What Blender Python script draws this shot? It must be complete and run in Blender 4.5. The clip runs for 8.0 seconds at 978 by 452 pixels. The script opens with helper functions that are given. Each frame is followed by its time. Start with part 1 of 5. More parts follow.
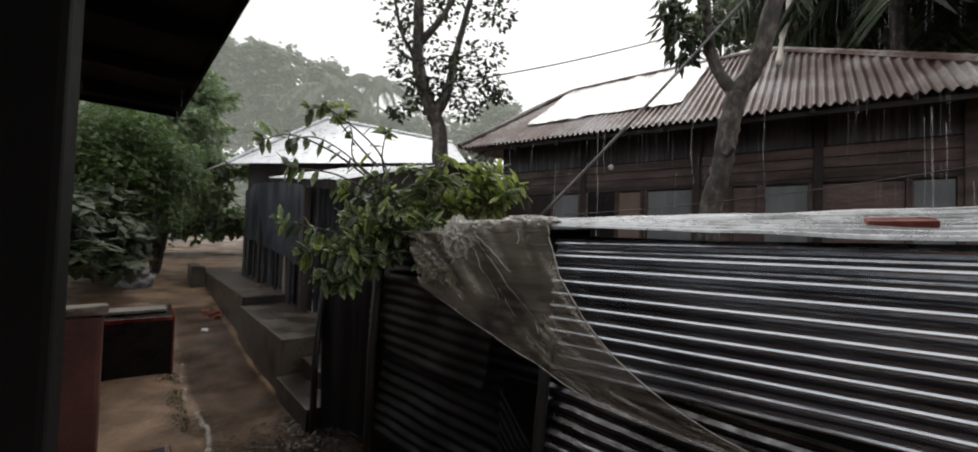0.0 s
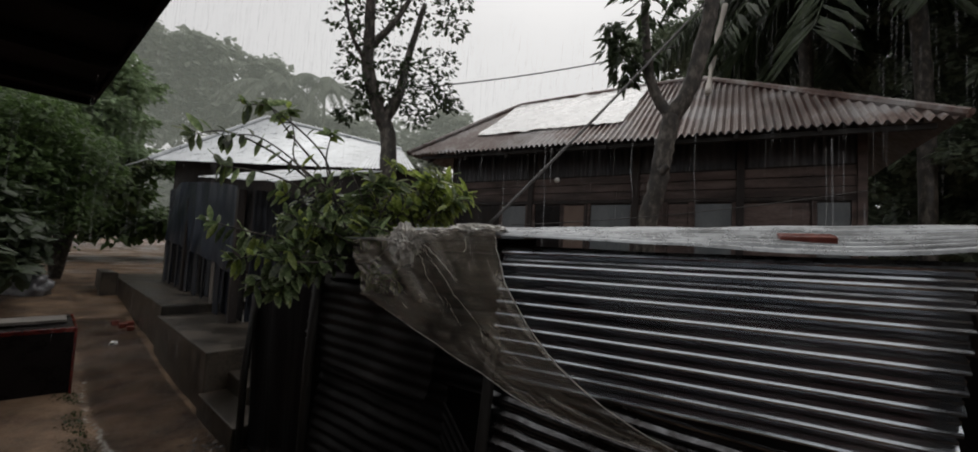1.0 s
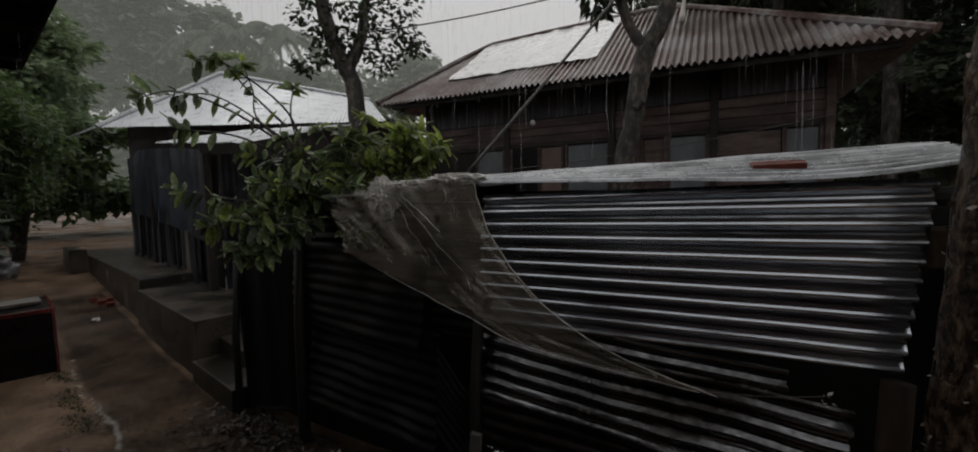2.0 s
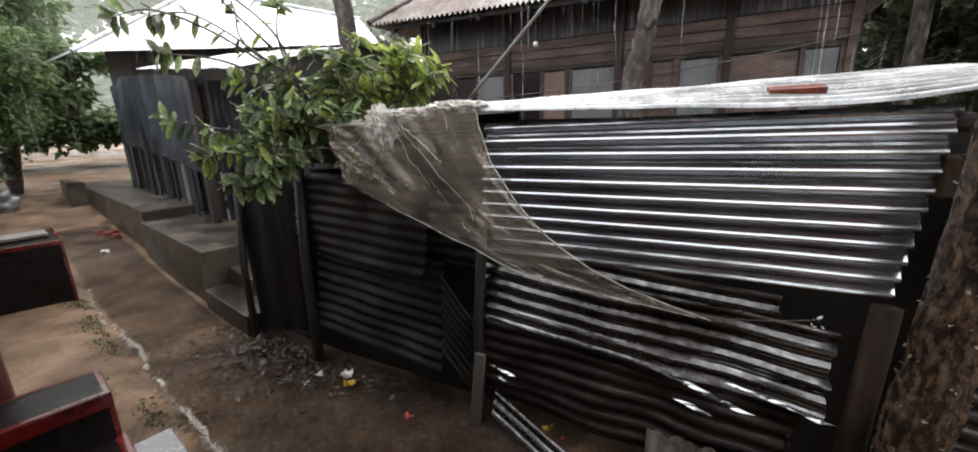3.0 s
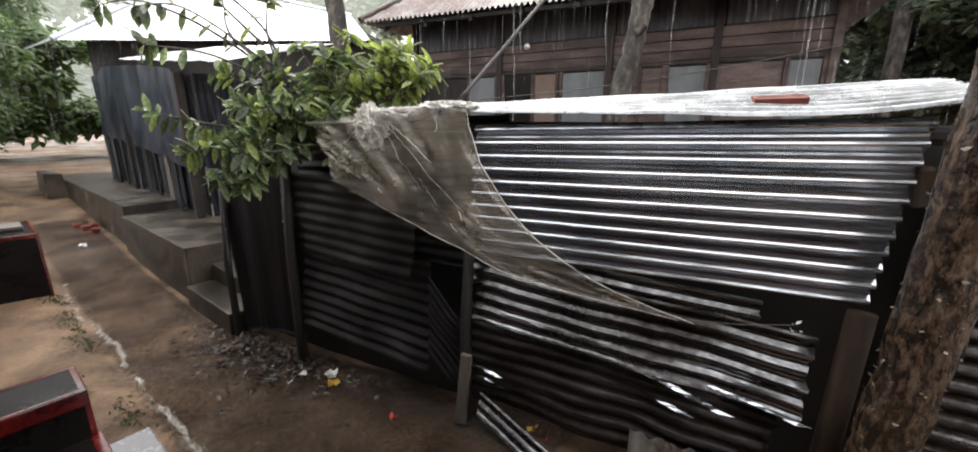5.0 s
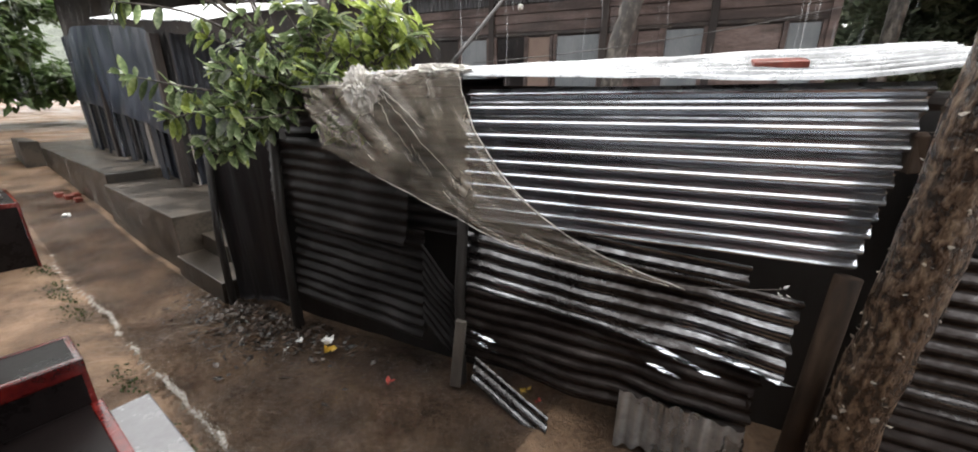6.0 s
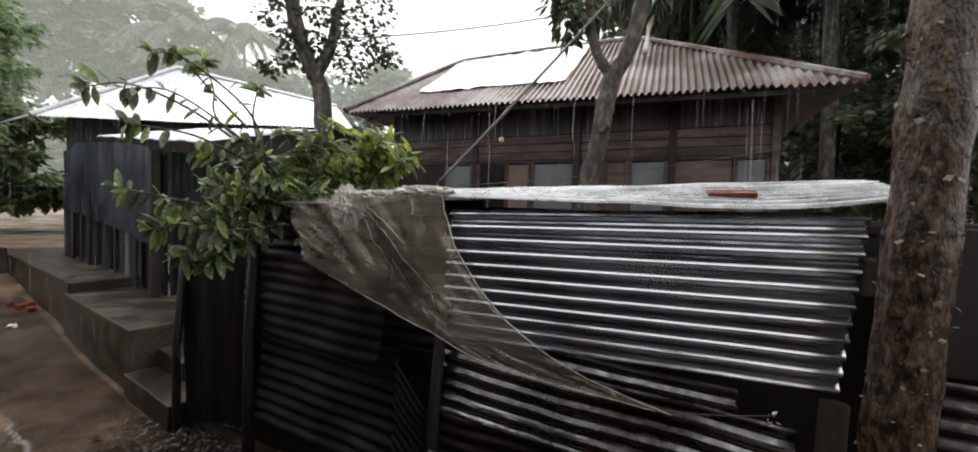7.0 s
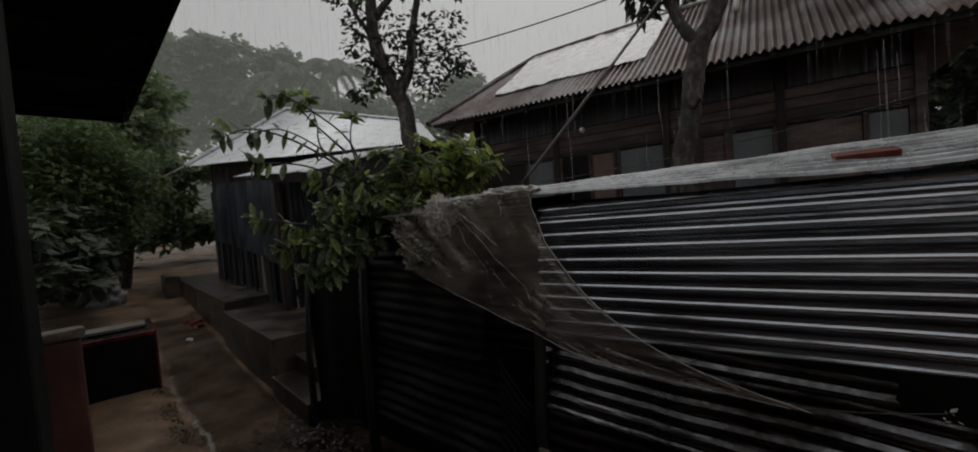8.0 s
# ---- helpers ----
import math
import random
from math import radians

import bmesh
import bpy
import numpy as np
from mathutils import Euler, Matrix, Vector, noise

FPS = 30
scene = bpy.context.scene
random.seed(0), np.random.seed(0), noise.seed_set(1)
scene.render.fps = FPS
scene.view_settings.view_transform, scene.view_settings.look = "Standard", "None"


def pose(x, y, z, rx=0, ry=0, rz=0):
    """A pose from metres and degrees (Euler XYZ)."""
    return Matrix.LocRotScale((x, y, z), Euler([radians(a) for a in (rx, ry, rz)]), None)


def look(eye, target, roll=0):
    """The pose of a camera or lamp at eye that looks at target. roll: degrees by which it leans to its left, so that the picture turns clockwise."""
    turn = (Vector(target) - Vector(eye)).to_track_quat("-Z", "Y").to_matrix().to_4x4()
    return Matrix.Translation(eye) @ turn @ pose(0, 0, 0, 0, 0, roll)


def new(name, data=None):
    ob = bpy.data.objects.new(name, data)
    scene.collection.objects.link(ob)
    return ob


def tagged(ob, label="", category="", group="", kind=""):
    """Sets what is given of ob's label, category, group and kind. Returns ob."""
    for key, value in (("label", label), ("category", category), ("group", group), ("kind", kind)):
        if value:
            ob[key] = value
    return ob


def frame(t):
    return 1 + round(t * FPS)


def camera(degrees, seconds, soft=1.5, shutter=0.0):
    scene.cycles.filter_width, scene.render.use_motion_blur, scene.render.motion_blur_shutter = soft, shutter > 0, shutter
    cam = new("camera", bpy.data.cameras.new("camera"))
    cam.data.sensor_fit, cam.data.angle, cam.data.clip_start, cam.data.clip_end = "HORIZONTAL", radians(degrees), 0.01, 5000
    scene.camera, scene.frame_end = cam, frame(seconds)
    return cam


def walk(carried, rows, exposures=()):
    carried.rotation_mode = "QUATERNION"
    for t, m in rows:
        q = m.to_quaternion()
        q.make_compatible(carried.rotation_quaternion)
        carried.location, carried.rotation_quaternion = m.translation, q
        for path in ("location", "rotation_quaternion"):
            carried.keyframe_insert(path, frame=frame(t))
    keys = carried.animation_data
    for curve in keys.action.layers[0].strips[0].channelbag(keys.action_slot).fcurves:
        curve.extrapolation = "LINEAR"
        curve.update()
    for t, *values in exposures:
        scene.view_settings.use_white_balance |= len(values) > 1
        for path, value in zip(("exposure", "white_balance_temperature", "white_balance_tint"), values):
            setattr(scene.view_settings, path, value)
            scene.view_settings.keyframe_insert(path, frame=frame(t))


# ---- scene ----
cam = camera(100.6, 8.0, soft=1.8)
PATH = [
    (0, (0.000, 0.000, 1.800), (0.056, 1.998, 1.856), 1.91),
    (0.5, (0.008, 0.005, 1.795), (0.075, 2.004, 1.806), 3.51),
    (0.7, (0.006, 0.004, 1.794), (0.120, 2.000, 1.820), 3.82),
    (1, (0.004, 0.002, 1.792), (0.311, 1.975, 1.906), 3.00),
    (1.5, (-0.001, -0.003, 1.796), (0.446, 1.944, 1.888), 1.12),
    (2, (0.002, 0.009, 1.793), (0.410, 1.962, 1.652), -1.09),
    (3.3, (-0.012, 0.031, 1.796), (0.380, 1.928, 1.299), -1.39),
    (3.5, (-0.005, 0.024, 1.801), (0.386, 1.923, 1.309), -1.05),
    (4, (-0.005, 0.023, 1.801), (0.392, 1.929, 1.344), -0.85),
    (5.3, (-0.013, 0.028, 1.796), (0.452, 1.906, 1.291), -0.17),
    (5.5, (-0.015, 0.033, 1.793), (0.448, 1.870, 1.151), -0.90),
    (6, (-0.018, 0.037, 1.792), (0.457, 1.876, 1.166), 0.14),
    (6.5, (-0.023, 0.033, 1.793), (0.514, 1.935, 1.485), 2.06),
    (6.7, (-0.019, 0.026, 1.794), (0.523, 1.943, 1.620), 1.98),
    (7, (-0.012, 0.015, 1.796), (0.568, 1.928, 1.726), 1.58),
    (7.5, (-0.020, 0.027, 1.797), (0.578, 1.935, 1.819), 1.29),
    (7.7, (-0.021, 0.021, 1.797), (0.508, 1.950, 1.845), -1.06),
    (7.8, (-0.021, 0.019, 1.797), (0.348, 1.984, 1.833), -4.26),
    (8, (-0.022, 0.013, 1.797), (0.138, 2.005, 1.728), -4.45),
]
EXPOSURES = [(0.0, 0.3), (0.3, -0.35), (0.7, -0.45), (1.0, -0.4), (1.5, -0.7), (2.0, -0.85), (2.2, -0.8), (2.7, 0.6), (3.3, 1.85), (4.2, 1.85), (5.3, 1.65),
             (5.6, 1.75), (6.2, 1.95), (6.5, 1.9), (7.0, 0.85), (7.5, -0.38), (7.7, -0.7), (8.0, -1.1)]
walk(cam, [(t, look(eye, target, roll)) for t, eye, target, roll in PATH], EXPOSURES)

# ---- light: a white overcast monsoon sky ----
world = bpy.data.worlds.new("overcast_sky")
scene.world = world
world.use_nodes = True
wn, wl = world.node_tree.nodes, world.node_tree.links
wn.clear()
sky = wn.new("ShaderNodeTexSky")
sky.sky_type, sky.sun_disc, sky.sun_elevation, sky.sun_rotation = "NISHITA", False, radians(58), radians(20)
sky.dust_density, sky.air_density = 6.0, 1.2
hue = wn.new("ShaderNodeHueSaturation")
hue.inputs["Saturation"].default_value = 0.17
mixs = wn.new("ShaderNodeMixRGB")
mixs.inputs[0].default_value = 0.65
mixs.inputs[2].default_value = (10.3, 10.15, 10.05, 1)
bg = wn.new("ShaderNodeBackground")
bg.inputs["Strength"].default_value = 0.105
wo = wn.new("ShaderNodeOutputWorld")
wl.new(sky.outputs[0], hue.inputs["Color"])
wl.new(hue.outputs[0], mixs.inputs[1])
wl.new(mixs.outputs[0], bg.inputs[0])
wl.new(bg.outputs[0], wo.inputs[0])
sun = new("sun", bpy.data.lights.new("sun", "SUN"))
sun.data.energy, sun.data.angle, sun.data.color = 0.8, radians(80), (1.0, 0.97, 0.92)
sun.matrix_world = look((0, 0, 30), (-6, -14, 0))


# ---- materials ----
def material(name, colours, rough=(0.5, 0.7), metal=0.0, scale=6.0, bump=0.2, stretch=(1, 1, 1), fine=60.0, random_tint=0.0, spec=0.5,
             coat=0.0, bumpdist=0.01, island=False, span=(0.32, 0.68)):
    """Two colours blended by a coarse and a fine noise, with relief and uneven gloss."""
    m = bpy.data.materials.new(name)
    m.use_nodes = True
    n, l = m.node_tree.nodes, m.node_tree.links
    b = n["Principled BSDF"]
    co, mp = n.new("ShaderNodeTexCoord"), n.new("ShaderNodeMapping")
    mp.inputs["Scale"].default_value = stretch
    l.new(co.outputs["Object"], mp.inputs["Vector"])
    big, small = n.new("ShaderNodeTexNoise"), n.new("ShaderNodeTexNoise")
    big.inputs["Scale"].default_value, big.inputs["Detail"].default_value = scale, 6
    small.inputs["Scale"].default_value, small.inputs["Detail"].default_value = fine, 4
    for t in (big, small):
        l.new(mp.outputs[0], t.inputs["Vector"])
    ramp = n.new("ShaderNodeValToRGB")
    e = ramp.color_ramp.elements
    e[0].position, e[1].position = span
    e[0].color, e[1].color = (*colours[0], 1), (*colours[-1], 1)
    for k, c in enumerate(colours[1:-1], 1):
        e.new(span[0] + (span[1] - span[0]) * k / (len(colours) - 1)).color = (*c, 1)
    add = n.new("ShaderNodeMath")
    add.operation = "MULTIPLY_ADD"
    add.inputs[1].default_value, add.inputs[2].default_value = 0.35, -0.175
    l.new(small.outputs[0], add.inputs[0])
    s2 = n.new("ShaderNodeMath")
    l.new(big.outputs[0], s2.inputs[0])
    l.new(add.outputs[0], s2.inputs[1])
    l.new(s2.outputs[0], ramp.inputs[0])
    colour = ramp.outputs[0]
    if random_tint:
        info = n.new("ShaderNodeNewGeometry" if island else "ShaderNodeObjectInfo")
        hs = n.new("ShaderNodeHueSaturation")
        mr = n.new("ShaderNodeMapRange")
        mr.inputs["To Min"].default_value, mr.inputs["To Max"].default_value = 1 - random_tint, 1 + random_tint
        l.new(info.outputs["Random Per Island" if island else "Random"], mr.inputs["Value"])
        l.new(mr.outputs[0], hs.inputs["Value"])
        l.new(colour, hs.inputs["Color"])
        colour = hs.outputs[0]
    l.new(colour, b.inputs["Base Color"])
    rr = n.new("ShaderNodeMapRange")
    rr.inputs["From Min"].default_value, rr.inputs["From Max"].default_value = 0.3, 0.7
    rr.inputs["To Min"].default_value, rr.inputs["To Max"].default_value = rough
    l.new(s2.outputs[0], rr.inputs["Value"])
    l.new(rr.outputs[0], b.inputs["Roughness"])
    b.inputs["Metallic"].default_value = metal
    b.inputs["Specular IOR Level"].default_value = spec
    b.inputs["Coat Weight"].default_value = coat
    b.inputs["Coat Roughness"].default_value = 0.12
    if bump:
        bp = n.new("ShaderNodeBump")
        bp.inputs["Strength"].default_value, bp.inputs["Distance"].default_value = bump, bumpdist
        l.new(s2.outputs[0], bp.inputs["Height"])
        l.new(bp.outputs[0], b.inputs["Normal"])
    return m


def sheer(name, colour, clear, rough=0.15, gloss=0.5, scale=9.0, glint_lines=0.0):
    """Thin wet plastic film: part clear, part milky, glossy, with white glint lines painted on."""
    m = bpy.data.materials.new(name)
    m.use_nodes = True
    n, l = m.node_tree.nodes, m.node_tree.links
    b = n["Principled BSDF"]
    b.inputs["Roughness"].default_value = rough
    b.inputs["Specular IOR Level"].default_value = gloss
    co = n.new("ShaderNodeTexCoord")

    def cloud(sc, detail, distort=0.0):
        t = n.new("ShaderNodeTexNoise")
        t.inputs["Scale"].default_value, t.inputs["Detail"].default_value, t.inputs["Distortion"].default_value = sc, detail, distort
        l.new(co.outputs["Object"], t.inputs["Vector"])
        return t.outputs[0]

    def ranged(value, a, b_, c, d):
        r = n.new("ShaderNodeMapRange")
        for key, v in (("From Min", a), ("From Max", b_), ("To Min", c), ("To Max", d)):
            r.inputs[key].default_value = v
        l.new(value, r.inputs["Value"])
        return r.outputs[0]

    def maths(op, a, b_):
        t = n.new("ShaderNodeMath")
        t.operation = op
        for k, v in enumerate((a, b_)):
            if isinstance(v, float):
                t.inputs[k].default_value = v
            else:
                l.new(v, t.inputs[k])
        return t.outputs[0]

    haze = cloud(scale, 5)
    alpha = ranged(haze, 0.3, 0.7, *clear)
    mixc = n.new("ShaderNodeMixRGB")
    mixc.inputs[1].default_value = (*colour, 1)
    mixc.inputs[2].default_value = (0.62, 0.6, 0.56, 1)
    mixc.inputs[0].default_value = 0.0
    # contours of a noise, whitened to look like glints along folds
    if glint_lines:
        off = maths("ABSOLUTE", maths("SUBTRACT", cloud(scale * 0.45, 1.0, 1.5), 0.5), 0.0)
        line_ = ranged(off, 0.0, 0.012, glint_lines, 0.0)
        alpha = maths("MAXIMUM", alpha, line_)
        l.new(line_, mixc.inputs[0])
    l.new(mixc.outputs[0], b.inputs["Base Color"])
    l.new(alpha, b.inputs["Alpha"])
    bp = n.new("ShaderNodeBump")
    bp.inputs["Strength"].default_value, bp.inputs["Distance"].default_value = 0.5, 0.02
    l.new(haze, bp.inputs["Height"])
    l.new(bp.outputs[0], b.inputs["Normal"])
    return m


tin = material("galvanised_tin", [(0.48, 0.52, 0.57), (0.56, 0.595, 0.64), (0.64, 0.67, 0.71)], (0.14, 0.25), 0.97, 2.0, 0.03, (1, 1, 6), 40, 0.05)
tin_old = material("weathered_tin", [(0.02, 0.015, 0.013), (0.055, 0.050, 0.049), (0.12, 0.118, 0.12), (0.27, 0.275, 0.285)], (0.36, 0.16), 0.92, 2.2, 0.16, (1, 1, 1.6), 30, 0.1, span=(0.30, 0.66))
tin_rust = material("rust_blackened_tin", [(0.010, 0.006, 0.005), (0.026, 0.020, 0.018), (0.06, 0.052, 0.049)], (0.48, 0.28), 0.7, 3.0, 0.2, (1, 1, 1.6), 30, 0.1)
# base darkened in place of the shade on the fence's left sheets
tin_shaded = material("shade_darkened_tin", [(0.005, 0.004, 0.004), (0.011, 0.010, 0.010), (0.026, 0.024, 0.024)], (0.62, 0.45), 0.12, 3.0, 0.15, (1, 1, 2), 30, spec=0.2)
sheet_black = material("black_plastic_sheet", [(0.008, 0.008, 0.009), (0.014, 0.014, 0.016), (0.022, 0.022, 0.025)], (0.4, 0.6), 0.0, 3.0, 0.15, (1, 1, 0.5), 25, spec=0.25)
# lighter than the other dark tin, as painted haze on the house wall
tin_panel = material("haze_lightened_wall_tin", [(0.035, 0.036, 0.042), (0.055, 0.056, 0.062), (0.085, 0.083, 0.088)], (0.4, 0.6), 0.3, 2.5, 0.12, (1, 1, 0.6), 25, 0.2)
# near-black base; shade is put into the colour here too
tin_dark = material("near_black_tin", [(0.007, 0.006, 0.006), (0.015, 0.014, 0.0145), (0.034, 0.03, 0.029)], (0.42, 0.62), 0.15, 4.0, 0.15, (1, 1, 3), 30, 0.15, spec=0.3)
tin_white = material("pale_wet_tin", [(0.40, 0.42, 0.44), (0.58, 0.6, 0.62)], (0.24, 0.42), 0.7, 3.0, 0.08, (1, 1, 1), 30, 0.08)
roof_rust = material("rusty_roof_tin", [(0.045, 0.02, 0.015), (0.10, 0.06, 0.05), (0.17, 0.142, 0.135), (0.26, 0.245, 0.245)], (0.3, 0.5), 0.3, 1.3, 0.2, (1, 1, 1), 14, 0.25, span=(0.36, 0.64))
lid_tin = material("streaked_lid_tin", [(0.16, 0.165, 0.17), (0.27, 0.28, 0.29), (0.40, 0.415, 0.43)], (0.2, 0.36), 0.85, 5.0, 0.1, (1, 1, 1), 30)
tin_blue = material("bluish_painted_tin", [(0.010, 0.012, 0.017), (0.022, 0.026, 0.036), (0.048, 0.054, 0.064)], (0.3, 0.5), 0.3, 2.5, 0.12, (2, 2, 0.6), 25, 0.2)
mud = material("wet_mud", [(0.065, 0.041, 0.026), (0.16, 0.104, 0.067), (0.26, 0.175, 0.115)], (0.15, 0.65), 0.0, 2.2, 0.9, (1, 1, 1), 30, spec=0.2, bumpdist=0.03)
mn, ml = mud.node_tree.nodes, mud.node_tree.links
mb = mn["Principled BSDF"]
rip, wet = mn.new("ShaderNodeTexNoise"), mn.new("ShaderNodeTexNoise")
rip.inputs["Scale"].default_value, rip.inputs["Detail"].default_value, rip.inputs["Distortion"].default_value = 38.0, 4.0, 2.2
wet.inputs["Scale"].default_value, wet.inputs["Detail"].default_value = 0.9, 4.0
mco = mn.new("ShaderNodeTexCoord")
for nd in (rip, wet):
    ml.new(mco.outputs["Object"], nd.inputs["Vector"])
rb = mn.new("ShaderNodeBump")
rb.inputs["Strength"].default_value, rb.inputs["Distance"].default_value = 0.85, 0.018
ml.new(rip.outputs[0], rb.inputs["Height"])
ml.new(mb.inputs["Normal"].links[0].from_socket, rb.inputs["Normal"])
ml.new(rb.outputs[0], mb.inputs["Normal"])
wr = mn.new("ShaderNodeMapRange")
for key, val in (("From Min", 0.44), ("From Max", 0.62), ("To Min", 0.30), ("To Max", 0.85)):
    wr.inputs[key].default_value = val
ml.new(wet.outputs[0], wr.inputs["Value"])
ml.new(wr.outputs[0], mb.inputs["Roughness"])
concrete = material("wet_concrete", [(0.017, 0.0135, 0.010), (0.040, 0.032, 0.024), (0.085, 0.068, 0.052)], (0.3, 0.6), 0.0, 2.5, 0.4, (1, 1, 1), 35, spec=0.35, span=(0.38, 0.64))
slab_pale = material("pale_cement", [(0.14, 0.14, 0.15), (0.21, 0.21, 0.22)], (0.15, 0.4), 0.0, 3, 0.15, (1, 1, 1), 40)
red_paint = material("red_oxide_paint", [(0.04, 0.002, 0.002), (0.085, 0.005, 0.004), (0.15, 0.012, 0.009)], (0.06, 0.28), 0.0, 5, 0.15, (1, 1, 1), 40, spec=0.6)
red_dull = material("faded_red_wall", [(0.06, 0.017, 0.013), (0.10, 0.03, 0.023), (0.13, 0.052, 0.04)], (0.5, 0.8), 0.0, 4, 0.3, (1, 1, 1), 40)
black_paint = material("black_cement", [(0.005, 0.004, 0.004), (0.012, 0.009, 0.009)], (0.22, 0.42), 0.0, 5, 0.08, (1, 1, 1), 40, spec=0.12)
# base lowered so the wall under the eave carries its deep shade
wood_dark = material("shade_darkened_timber", [(0.013, 0.010, 0.0095), (0.026, 0.02, 0.018), (0.048, 0.039, 0.034)], (0.45, 0.75), 0.0, 5, 0.4, (1, 1, 0.25), 50, 0.2, spec=0.3)
# board colour lifted to stand for rain haze before the house
wood_red = material("reddish_board", [(0.045, 0.032, 0.029), (0.085, 0.061, 0.055), (0.13, 0.098, 0.09)], (0.45, 0.75), 0.0, 4, 0.3, (0.4, 0.4, 2), 50, 0.3, spec=0.3, span=(0.36, 0.66))
wood_grey = material("grey_weathered_wood", [(0.06, 0.05, 0.043), (0.13, 0.115, 0.10)], (0.5, 0.8), 0.0, 5, 0.3, (1, 1, 0.3), 50, 0.2)
wood_tan = material("tan_ply_panel", [(0.13, 0.088, 0.07), (0.19, 0.135, 0.108)], (0.5, 0.8), 0.0, 4, 0.2, (1, 1, 0.4), 50)
pane_pale = material("pale_blue_grey_panel", [(0.10, 0.115, 0.125), (0.16, 0.175, 0.185)], (0.3, 0.5), 0.0, 4, 0.1, (1, 1, 0.4), 50)
bark = material("wet_bark", [(0.010, 0.0065, 0.0045), (0.034, 0.020, 0.012), (0.065, 0.038, 0.022), (0.15, 0.105, 0.068)], (0.12, 0.45), 0.0, 42, 0.9, (1, 1, 0.45), 130, bumpdist=0.016, span=(0.36, 0.66))
lichen = material("pale_lichen", [(0.05, 0.032, 0.02), (0.16, 0.13, 0.10), (0.38, 0.35, 0.30)], (0.4, 0.8), 0.0, 20, 0.3, island=True, random_tint=0.5)
# timber painted black where it stands in shade
black_wood = material("shade_black_timber", [(0.006, 0.005, 0.005), (0.016, 0.013, 0.011)], (0.5, 0.8), 0.0, 6, 0.4, (1, 1, 0.25), 40)
log_brown = material("brown_log", [(0.010, 0.006, 0.004), (0.028, 0.017, 0.011), (0.055, 0.036, 0.024)], (0.65, 0.9), 0.0, 6, 0.8, (1, 1, 0.25), 40, spec=0.2)
tarp_blue = material("dark_blue_grey_tarpaulin", [(0.008, 0.011, 0.020), (0.017, 0.022, 0.036), (0.034, 0.042, 0.06)], (0.3, 0.5), 0.0, 3, 0.25, (1, 1, 0.5), 16, bumpdist=0.03)
bark_far = material("grey_bark", [(0.018, 0.015, 0.013), (0.05, 0.042, 0.036), (0.14, 0.125, 0.108)], (0.5, 0.8), 0.0, 14, 0.7, (1, 1, 0.5), 50, span=(0.36, 0.66))
brick_red = material("wet_red_brick", [(0.10, 0.024, 0.016), (0.20, 0.045, 0.03)], (0.25, 0.5), 0.0, 14, 0.4, (1, 1, 1), 70)
rubber = material("black_cable_sheath", [(0.02, 0.018, 0.018), (0.05, 0.045, 0.045)], (0.4, 0.6), 0.0, 20, 0.1)
# near-black base puts the shade of eave and post into the colour
dark_eave = material("shade_black_eave_timber", [(0.003, 0.0028, 0.0028), (0.009, 0.008, 0.008)], (0.6, 0.85), 0.0, 3, 0.2, (1, 1, 1), 30, spec=0.15)
plaster = material("lime_plaster", [(0.4, 0.37, 0.33), (0.52, 0.49, 0.45)], (0.6, 0.85), 0.0, 2, 0.2)
plaster_old = material("stained_old_plaster", [(0.10, 0.075, 0.06), (0.22, 0.18, 0.15), (0.33, 0.29, 0.25)], (0.4, 0.7), 0.0, 9, 0.4)
white_bit = material("white_litter", [(0.6, 0.6, 0.58), (0.75, 0.75, 0.73)], (0.3, 0.5), 0.0, 9, 0.1)
yellow_bit = material("yellow_litter", [(0.5, 0.3, 0.03), (0.6, 0.4, 0.06)], (0.3, 0.5), 0.0, 9, 0.1)
foam = material("water_foam", [(0.32, 0.29, 0.25), (0.52, 0.49, 0.45)], (0.1, 0.3), 0.0, 40, 0.5, (1, 1, 1), 90)


def leafy(name, colours, rough=0.35, tint=0.35, island=True, glow=0.35, grain=14):
    """A leaf: glossy face, and light that comes through it from behind."""
    m = material(name, colours, (rough, rough + 0.2), 0.0, grain, 0.15, (1, 1, 1), grain * 4, tint, island=island)
    n, l = m.node_tree.nodes, m.node_tree.links
    b, o = n["Principled BSDF"], n["Material Output"]
    tr, mx = n.new("ShaderNodeBsdfTranslucent"), n.new("ShaderNodeMixShader")
    l.new(b.inputs["Base Color"].links[0].from_socket, tr.inputs["Color"])
    mx.inputs[0].default_value = glow
    l.new(b.outputs[0], mx.inputs[1])
    l.new(tr.outputs[0], mx.inputs[2])
    l.new(mx.outputs[0], o.inputs["Surface"])
    return m


leaf_yellow = leafy("light_yellow_green_guava_leaf", [(0.13, 0.17, 0.035), (0.24, 0.30, 0.075), (0.40, 0.45, 0.16)], 0.16, 0.5, island=False, glow=0.55, grain=1.5)
leaf_near = leafy("glossy_guava_leaf", [(0.06, 0.09, 0.042), (0.15, 0.20, 0.095), (0.36, 0.42, 0.23)], 0.10, 0.7, island=False, glow=0.5, grain=1.5)
leaf_bright = leafy("fresh_green_leaf", [(0.045, 0.08, 0.024), (0.115, 0.18, 0.055)], 0.4, glow=0.45)
# base colour paled to carry rain haze over the trees behind the lane
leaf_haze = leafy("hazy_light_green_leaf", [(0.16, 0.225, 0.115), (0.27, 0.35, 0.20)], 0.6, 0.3)
